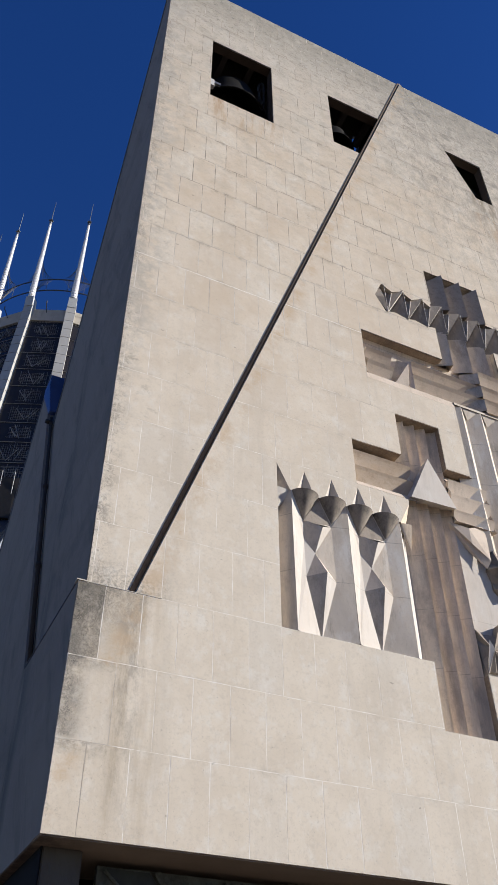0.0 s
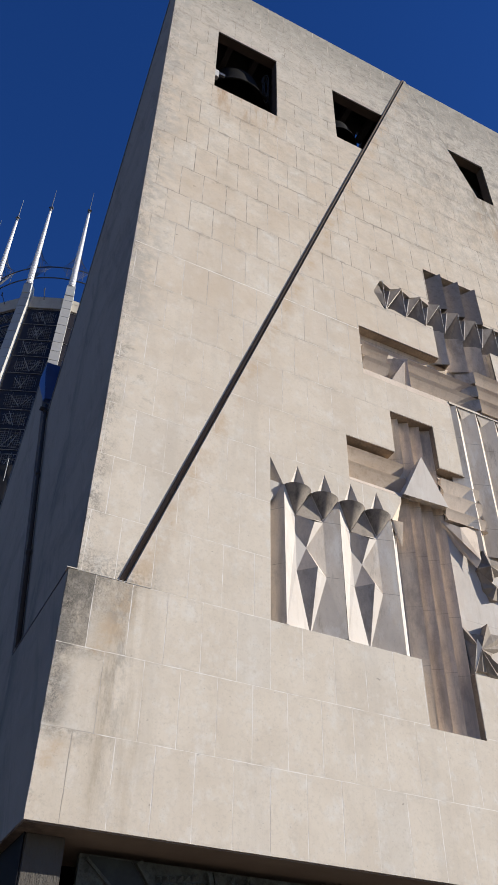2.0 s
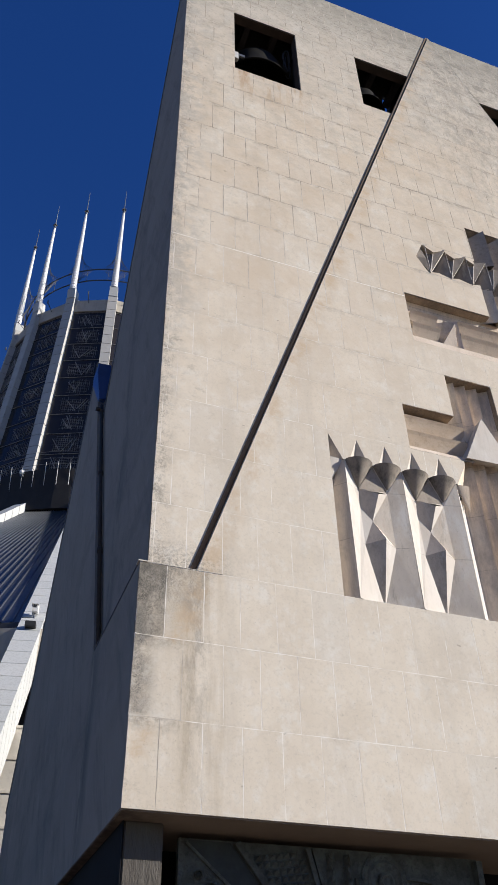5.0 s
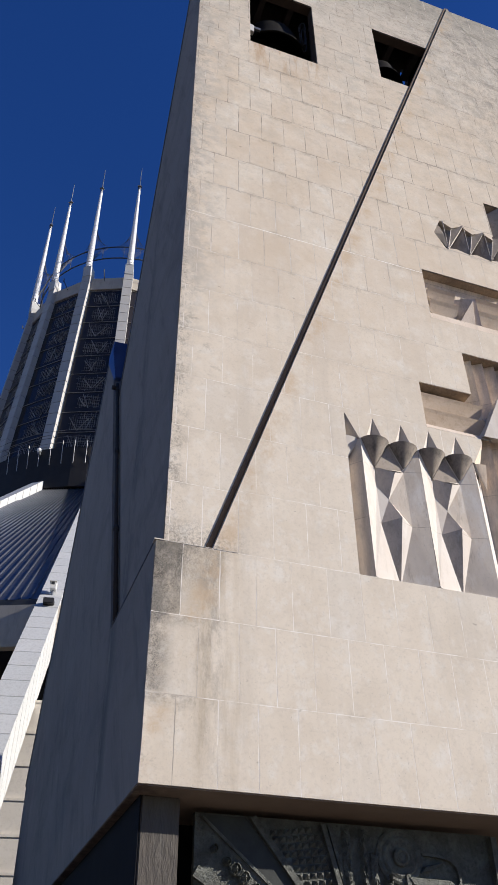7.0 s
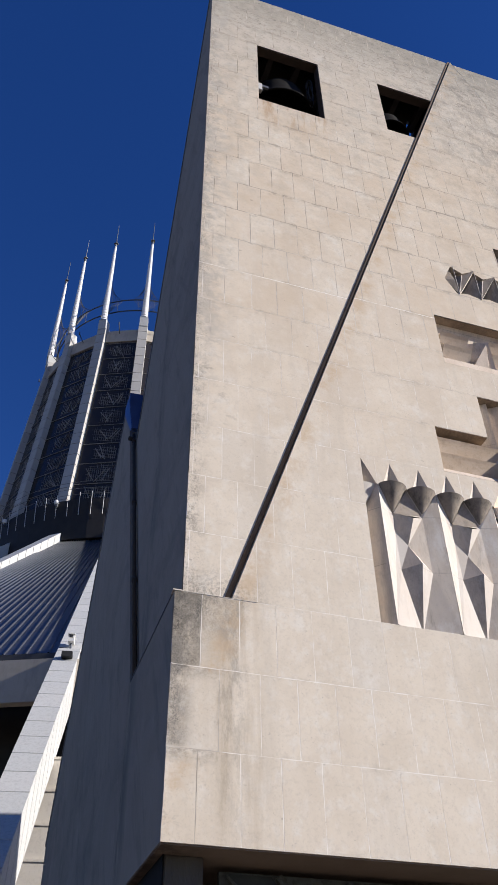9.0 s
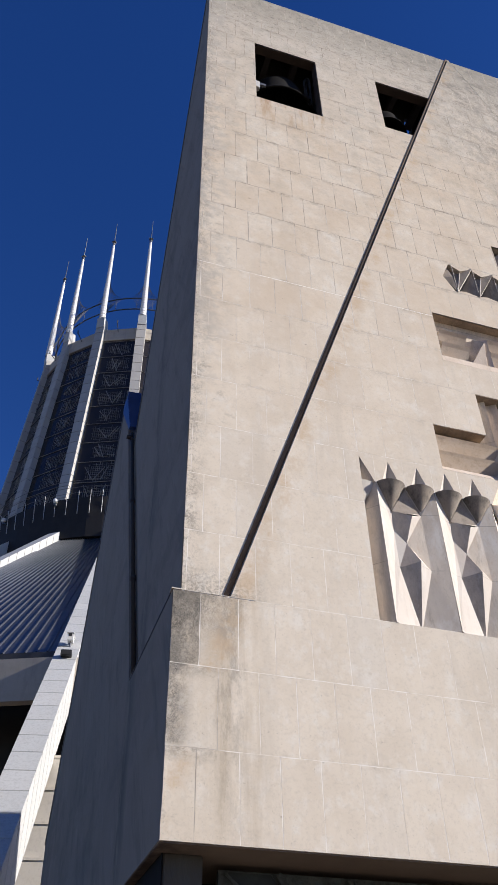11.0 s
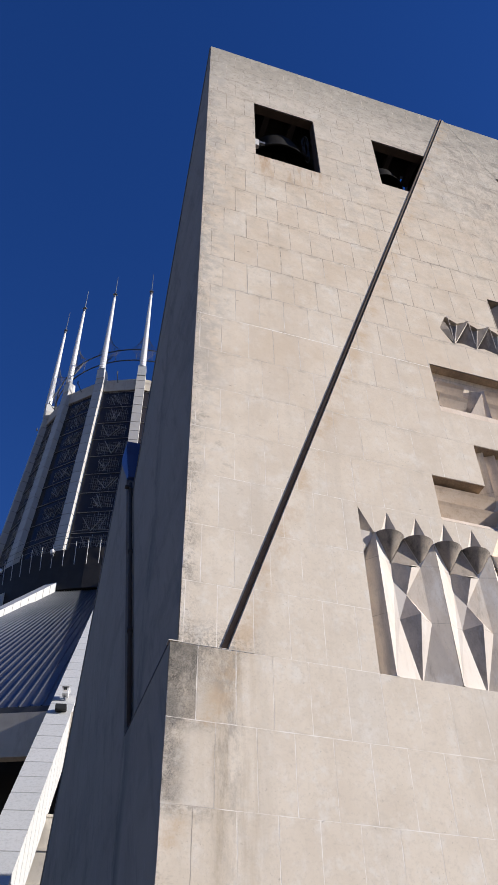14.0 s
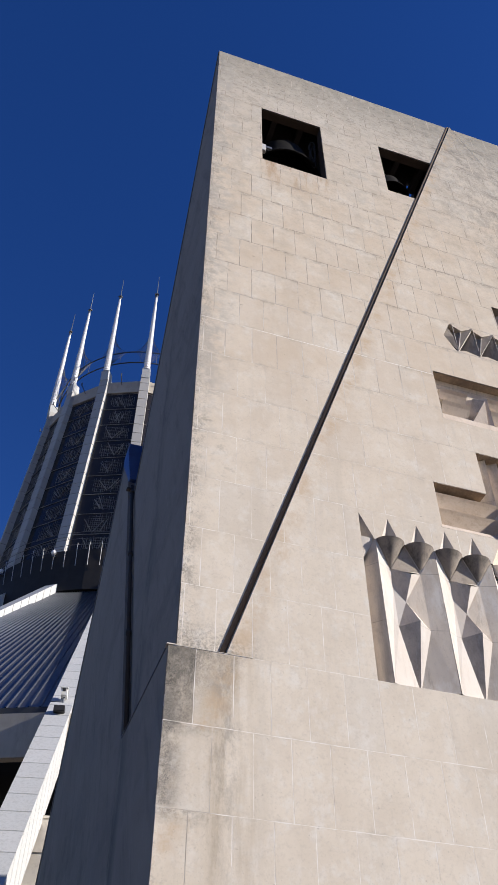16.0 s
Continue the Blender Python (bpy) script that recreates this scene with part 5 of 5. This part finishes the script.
mast.materials.append(MAST)
bm = bmesh.new()
tube(bm, (11.08, 0, 82.0), (11.08, 0, 86.2), 0.06, 0.025, 6)
lathe(bm, [(0.0, 81.9), (0.15, 82.0), (0.15, 82.3), (0.0, 82.4)], 8, (11.08, 0, 0))
box(bm, (10.90, -0.22, 82.55), (11.26, 0.22, 82.61))
finial = bpy.data.meshes.new("finial")
fixed(bm).to_mesh(finial)
bm.free()
finial.materials.append(STEEL)

for deg in RIBS:
    m = radial(deg)
    rib = shared("lantern_rib", core, church, m)
    for me in rib_blocks:
        shared("rib_block", me, rib, Matrix())
    pin = shared("pinnacle", pedestal, church, m)
    pin["label"] = "white tapering pinnacle"
    shared("mast", mast, pin, Matrix())
    shared("finial", finial, pin, Matrix())

# glazed bays between the ribs
half = math.sin(radians(11.25))
for k, deg in enumerate([22.5 * j for j in range(16)]):
    m = radial(deg)
    near = deg in (0, 22.5, 45, 67.5, 90)
    bm = bmesh.new()
    ap = lambda z: (rib_r(z) - 0.28) * math.cos(radians(11.25))  # noqa: E731
    v = [bm.verts.new((ap(z) - o, s * (rib_r(z) - 0.1) * half, z)) for o in (0, 0.15) for z in (43.0, 66.0) for s in (-1, 1)]
    for f in ((0, 1, 3, 2), (4, 6, 7, 5), (0, 4, 5, 1), (2, 3, 7, 6), (0, 2, 6, 4), (1, 5, 7, 3)):
        bm.faces.new([v[i] for i in f])
    win = part("lantern_window", fixed(bm), GLASS, church, "dark stained-glass bay with pale tracery" if near else "")
    win.matrix_local = m
    bm = bmesh.new()
    v = [bm.verts.new((ap(z) + o, s * (rib_r(z) - 0.1) * half, z)) for o in (0.14, -0.3) for z in (65.6, 67.4) for s in (-1, 1)]
    for f in ((0, 1, 3, 2), (4, 6, 7, 5), (0, 4, 5, 1), (2, 3, 7, 6), (0, 2, 6, 4), (1, 5, 7, 3)):
        bm.faces.new([v[i] for i in f])
    beam = part("ring_beam", fixed(bm), BEAM, church)
    beam.matrix_local = m
    if not near:
        continue
    rng = random.Random(int(deg * 10) + 3)
    rows = 9
    for j in range(rows):
        za, zb = 43.4 + 22.0 * j / rows, 43.4 + 22.0 * (j + 1) / rows
        bm = bmesh.new()
        w = (rib_r(za) - 0.9) * half

        def at(u, z, o):
            return Vector((ap(z) + o, u, z))

        tube(bm, at(-w, zb, 0.05), at(w, zb, 0.05), 0.038, sides=4)
        part("transom", fixed(bm), TRACERY, win)
        bm = bmesh.new()
        c = rng.uniform(-0.15, 0.15) - (0.10 * w if deg == 22.5 else 0.20 * w)
        n = rng.randint(11, 15)
        lo, hi = 0.12 + rng.uniform(0, 0.12), 0.80 + rng.uniform(0, 0.12)
        for i in range(n):
            u = c + (i - n / 2 + 0.5) * 0.19
            a, b = lo + rng.uniform(-0.08, 0.2), hi + rng.uniform(-0.25, 0.1)
            tube(bm, at(u, za + 2.44 * a, 0.02), at(u + rng.uniform(-0.03, 0.03), za + 2.44 * b, 0.02), 0.016, sides=4)
        for i in range(8):
            z = za + 2.44 * (lo + (hi - lo) * (i + 0.3) / 8)
            tube(bm, at(c - 0.19 * n / 2 - rng.uniform(-0.4, 0.15), z, 0.03), at(c + 0.19 * n / 2 + rng.uniform(-0.4, 0.15), z, 0.03), 0.014, sides=4)
        part("tracery", fixed(bm), TRACERY, win, kind="stuff")
        for i in range(3):
            bm = bmesh.new()
            a = c + rng.uniform(-0.6, 0.6)
            tube(bm, at(a, za + rng.uniform(0.2, 0.7), 0.05), at(a + rng.choice((-1, 1)) * rng.uniform(0.3, 0.9), za + rng.uniform(1.3, 2.2), 0.05), 0.038, sides=4)
            part("brace", fixed(bm), TRACERY, win)
    bm = bmesh.new()
    tube(bm, (ap(66.9) + 0.1, 0.3, 66.9), (ap(66.9) + 1.0, 0.25, 67.5), 0.04, sides=6)
    tube(bm, (ap(66.9) + 0.98, 0.25, 67.35), (ap(66.9) + 0.98, 0.25, 67.75), 0.06, sides=6)
    arm = part("conductor_arm", fixed(bm), CROWN, church, "short dark steel arm on the ring beam")
    arm.matrix_local = m

# the open crown between the pinnacles
for z, r in ((73.0, 10.15), (71.2, 10.15)):
    bm = bmesh.new()
    pts = [Vector((CX - r * math.sin(t), CY - r * math.cos(t), z)) for t in (2 * math.pi * i / 64 for i in range(65))]
    for a, b in zip(pts, pts[1:]):
        tube(bm, a, b, 0.07, sides=6)
    part("crown_ring", fixed(bm), CROWN, church, "thin steel crown ring")
for deg in RIBS:
    bm = bmesh.new()
    p = radial(deg) @ Vector((11.05, 0, 0))
    for s in (-1, 1):
        for off in (1.0, 2.3, 3.6, 4.8, 6.2, 8.0):
            q = radial(deg + s * off) @ Vector((10.15, 0, 0))
            tube(bm, (p.x, p.y, 77.3 - 0.42 * off), (q.x, q.y, 73.0), 0.021, sides=4)
            tube(bm, (p.x, p.y, 69.8), (q.x, q.y, 73.0), 0.021, sides=4)
            tube(bm, (q.x, q.y, 71.2), (q.x, q.y, 73.0), 0.025, sides=4) if off == 4.8 else None
    part("crown_stay", fixed(bm), CROWN, church)

# dark band and railing at the lantern's foot
bm = bmesh.new()
lathe(bm, [(12.0, 39.6), (13.25, 39.6), (13.35, 43.5), (12.0, 43.6)], 64, (CX, CY, 0))
part("foot_band", fixed(bm), BAND, church, "blackened concrete band below the lantern")
bm = bmesh.new()
tube(bm, (-0.1, 0, 41.8), (0.12, 0, 44.0), 0.025, sides=6)
post = bpy.data.meshes.new("rail_post")
fixed(bm).to_mesh(post)
bm.free()
post.materials.append(BOXGREY)
railing = None
for z in (45.2, 44.5, 43.9):
    bm = bmesh.new()
    pts = [Vector((CX - 13.5 * math.sin(t), CY - 13.5 * math.cos(t), z)) for t in (2 * math.pi * i / 72 for i in range(73))]
    for a, b in zip(pts, pts[1:]):
        tube(bm, a, b, 0.025, sides=4)
    ring = part("rail" if railing else "railing", fixed(bm), STEEL, railing or church, "" if railing else "thin steel railing")
    railing = railing or ring
for i in range(84):
    shared("rail_post", post, railing, radial(360 / 84 * i + 0.4) @ Matrix.Translation((13.5, 0, 0)))
for deg in (34.6, 58.1):
    spot = thing("floodlight", "small white floodlight at the foot of the lantern", "floodlight", "lantern floodlights")
    bm = bmesh.new()
    lathe(bm, [(0.0, 43.05), (0.14, 43.08), (0.20, 43.2), (0.19, 43.38), (0.10, 43.48), (0.0, 43.5)], 12)
    part("housing", fixed(bm), PLASTIC, spot, smooth=True)
    bm = bmesh.new()
    box(bm, (-0.25, -0.09, 42.9), (0.05, 0.09, 43.06))
    part("bracket", bm, STEEL, spot)
    spot.matrix_world = radial(deg) @ Matrix.Translation((13.62, 0, 0))

# ribbed roof bays, buttresses, ring wall
SL, TOPZ = 1.01, 54.35
RE = 34.4                              # the eaves' radius at the ribs
for k, deg in enumerate([22.5 * j for j in range(16)]):
    bm = bmesh.new()
    r0, r1 = 13.0, RE
    z = lambda r: 52.33 - 0.97 * r  # noqa: E731
    steps = 26
    cosb = math.cos(radians(11.25))
    lines = []
    for i in range(steps + 1):
        u = -1 + 2 * i / steps
        seam = 0.10
        wpit = 2 / steps
        for du, h in ((-0.12, 0.0), (-0.06, seam), (0.06, seam), (0.12, 0.0)):
            uu = max(-1, min(1, u + du * wpit))
            lines.append([(r * cosb, uu * r * half, z(r) + h) for r in (r0, (r0 + r1) / 2, r1)])
    vv = [[bm.verts.new(p) for p in l] for l in lines]
    for a, b in zip(vv, vv[1:]):
        for i in range(2):
            bm.faces.new((a[i], b[i], b[i + 1], a[i + 1]))
    roof = part("roof_bay", fixed(bm), ROOF, church, "ribbed dark aluminium roof bay" if deg < 60 else "")
    roof.matrix_local = radial(deg)
    # concrete fascia, and a near-black wall that holds the eaves' shade in its colour
    bm = bmesh.new()
    w = r1 * half
    wo = (r1 + 0.8) * half - 0.40
    box(bm, (r1 * cosb - 0.9, -wo, z(r1) - 1.30), (r1 * cosb + 0.35, wo, z(r1) - 1.0))
    box(bm, (r1 * cosb + 0.35, -wo, z(r1) - 2.55), (r1 * cosb + 0.80, wo, z(r1) - 0.62))
    fascia = part("eaves_beam", bm, BEAM, church)
    fascia.matrix_local = radial(deg)
    bm = bmesh.new()
    box(bm, (r1 * cosb - 0.04, -w, z(r1) - 0.28), (r1 * cosb + 0.06, w, z(r1) + 0.03))
    gutter = part("eaves_trim", bm, CROWN, church)
    gutter.matrix_local = radial(deg)
    bm = bmesh.new()
    box(bm, (r1 * cosb - 3.6, -w, 0), (r1 * cosb - 2.6, w, z(r1) - 0.3))
    nave = part("nave_wall", bm, BAND, church)
    nave.matrix_local = radial(deg)

# one sloping buttress on every radius: a core and clad blocks
BW = 0.5


def buttress(deg, r_end, blocks, drop=0.0, aside=0.0):
    m = radial(deg) @ Matrix.Translation((0, aside, 0))
    bm = bmesh.new()
    zt = lambda r: TOPZ - drop - SL * r - 0.03  # noqa: E731
    poly = [(13.2, zt(13.2)), (r_end, zt(r_end)), (r_end, max(0.0, zt(r_end) - 2.7)), (13.2, zt(13.2) - 1.9)]
    a = [bm.verts.new((r, -BW + 0.03, q)) for r, q in poly]
    b = [bm.verts.new((r, BW - 0.03, q)) for r, q in poly]
    bm.faces.new(a)
    bm.faces.new(b[::-1])
    for i in range(4):
        bm.faces.new((a[i - 1], b[i - 1], b[i], a[i]))
    t = part("flying_buttress", fixed(bm), JOINT, church, "white clad sloping flying buttress" if blocks else "")
    t.matrix_local = m
    n = blocks
    for i in range(n):
        ra, rb = 13.2 + (r_end - 13.2) * i / n, 13.2 + (r_end - 13.2) * (i + 1) / n - 0.045
        bm = bmesh.new()
        da = 1.9 + 0.8 * i / n
        pts = [(ra, zt(ra) + 0.03), (rb, zt(rb) + 0.03), (rb, zt(rb) - da), (ra, zt(ra) - da)]
        a = [bm.verts.new((r, -BW, q)) for r, q in pts]
        b = [bm.verts.new((r, BW, q)) for r, q in pts]
        bm.faces.new(a)
        bm.faces.new(b[::-1])
        for j in range(4):
            bm.faces.new((a[j - 1], b[j - 1], b[j], a[j]))
        part("clad_block", fixed(bm), CLAD, t)
    if n == 0:
        t.data.materials[0] = CLAD


for deg in RIBS:
    if deg in (11.25, 33.75):
        buttress(deg, 50.5, 42, 0.65 if deg > 20 else 0.5, 0.0 if deg > 20 else 0.09)
    elif deg < 340:
        buttress(deg, 50.5, 0)

# stepped stone wall beside the foot of the near buttress
plinth = part("stepped_wall", bmesh.new(), PLINTH, church, "stepped pale stone wall beside the buttress")
plinth.matrix_local = radial(11.25)
for k in range(11):
    za, zb = 12.93 - 1.15 * (k + 1), 12.93 - 1.15 * k
    bm = bmesh.new()
    box(bm, (37.4, -7.0, max(za, 0.0)), (38.35 + 0.05 * k, BW - 0.1, zb - 0.10))
    box(bm, (37.4, -7.0, zb - 0.10), (38.38 + 0.05 * k, BW - 0.1, zb - 0.01))
    part("wall_course", bm, PLINTH, plinth)

# camera and floodlight on the buttress
mb = radial(11.25) @ Matrix.Translation((-0.26, 0.02, -0.24))
cctv = thing("security_camera", "white security camera on a short bracket", "camera")
bm = bmesh.new()
box(bm, (33.3, -0.10, 20.75), (33.75, 0.16, 21.05))
box(bm, (33.22, -0.13, 21.05), (33.85, 0.19, 21.09))
part("housing", bm, PLASTIC, cctv)
bm = bmesh.new()
box(bm, (33.85, -0.04, 20.86), (33.87, 0.10, 21.0))
part("lens", bm, CABLE, cctv, "black lens")
bm = bmesh.new()
tube(bm, (33.5, 0.03, 20.2), (33.5, 0.03, 20.78), 0.05)
tube(bm, (33.5, 0.03, 20.5), (33.5, 0.55, 20.52), 0.035)
part("bracket", fixed(bm), STEEL, cctv)
cctv.matrix_world = mb @ Matrix.Translation((0.98, 0, -0.99))
lamp = thing("floodlight", "small black floodlight fixed to a white buttress", "floodlight")
bm = bmesh.new()
box(bm, (34.3, -0.22, 19.6), (34.75, 0.24, 19.86))
bmesh.ops.bevel(bm, geom=bm.edges[:], offset=0.02, segments=2, affect="EDGES")
part("housing", bm, CABLE, lamp)
bm = bmesh.new()
tube(bm, (34.5, 0.0, 19.3), (34.5, 0.0, 19.62), 0.04)
part("bracket", bm, STEEL, lamp)
lamp.matrix_world = mb @ Matrix.Translation((1.02, 0, -1.10))

# ---------------------------------------------------------------- the facing stones, last
GAP, WIDE = 0.0050, 0.0088            # joints below and high up
rng = random.Random(11)


def pieces(bm):
    """Splits a mesh into its separate bodies."""
    bmesh.ops.remove_doubles(bm, verts=bm.verts[:], dist=0.0025)
    bm.verts.ensure_lookup_table()
    left, groups = set(range(len(bm.verts))), []
    while left:
        todo, seen = [left.pop()], set()
        while todo:
            i = todo.pop()
            seen.add(i)
            for e in bm.verts[i].link_edges:
                j = e.other_vert(bm.verts[i]).index
                if j in left:
                    left.discard(j)
                    todo.append(j)
        groups.append(seen)
    if len(groups) == 1:
        return [bm]
    out = []
    for g in groups:
        b = bm.copy()
        b.verts.ensure_lookup_table()
        bmesh.ops.delete(b, geom=[v for v in b.verts if v.index not in g], context="VERTS")
        out.append(b)
    bm.free()
    return out


def worn(b):
    """A block's outline with slightly uneven edges."""
    ring = []
    for (x0, z0), (x1, z1) in zip(b, b[1:] + b[:1]):
        n = 6 if abs(z1 - z0) > abs(x1 - x0) else 4
        for i in range(n):
            k = (i + (rng.uniform(-0.25, 0.25) if i else 0)) / n
            ring.append((x0 + (x1 - x0) * k + rng.uniform(-0.0038, 0.0034), z0 + (z1 - z0) * k + rng.uniform(-0.0034, 0.0034)))
    return ring


def stones(parent, shape_of, face, left, right, k0, k1, holes, near):
    """Lays courses of stones over a region; those within `near` are parts, the rest one mesh."""
    far = bmesh.new()
    count = 0
    for k in range(k0, k1):
        za, zb = Z0 + C * k, Z0 + C * (k + 1)
        start = U / 2 if k % 2 == 0 else 0.0
        cuts = [left] + [c for c in (start + U * j + rng.uniform(-0.012, 0.012) for j in range(-1, 40)) if left + 0.2 < c < right - 0.2] + [right]
        if k % 2 and k > 2:
            cuts.insert(1, left + 0.068 + rng.uniform(-0.008, 0.02))
        for xa, xb in zip(cuts, cuts[1:]):
            for p0, p1 in ((xa, xb),):
                g = GAP if k < 9 else WIDE
                block = rect(p0 + g, za + g, p1 - g, zb - g)
                polys = shape_of(block)
                polys = [p for p in less(polys, holes) if len(p) > 2 and area(p) > 0.0004]
                if not polys:
                    continue
                if len(polys) == 1 and abs(area(polys[0]) - area(block)) < 1e-6 and xb - xa > 0.2:
                    polys = [worn(block)]
                out = rng.uniform(-0.0006, 0.0)
                mine = p1 < near and count < 300
                bm = bmesh.new() if mine else far
                solid(bm, polys, face + out, face + 0.03)
                if mine:
                    for piece in pieces(bm):
                        part("stone", fixed(piece), STONE, parent)
                        count += 1
    part("masonry", fixed(far), STONE, parent, kind="stuff")


stones(base, lambda b: [b], PY, -0.12, RX + 0.12, 0, 3, NICHES, 8.2)
stones(panel, lambda b: [q for q in [inside(b, PANEL)] if q], PY, 0.0, RX, 3, 23, NICHES, 9.6)
stones(upper_wall, lambda b: minus([b], PANEL), UY, 0.0, RX, 3, 23, OPENINGS, 12.2)
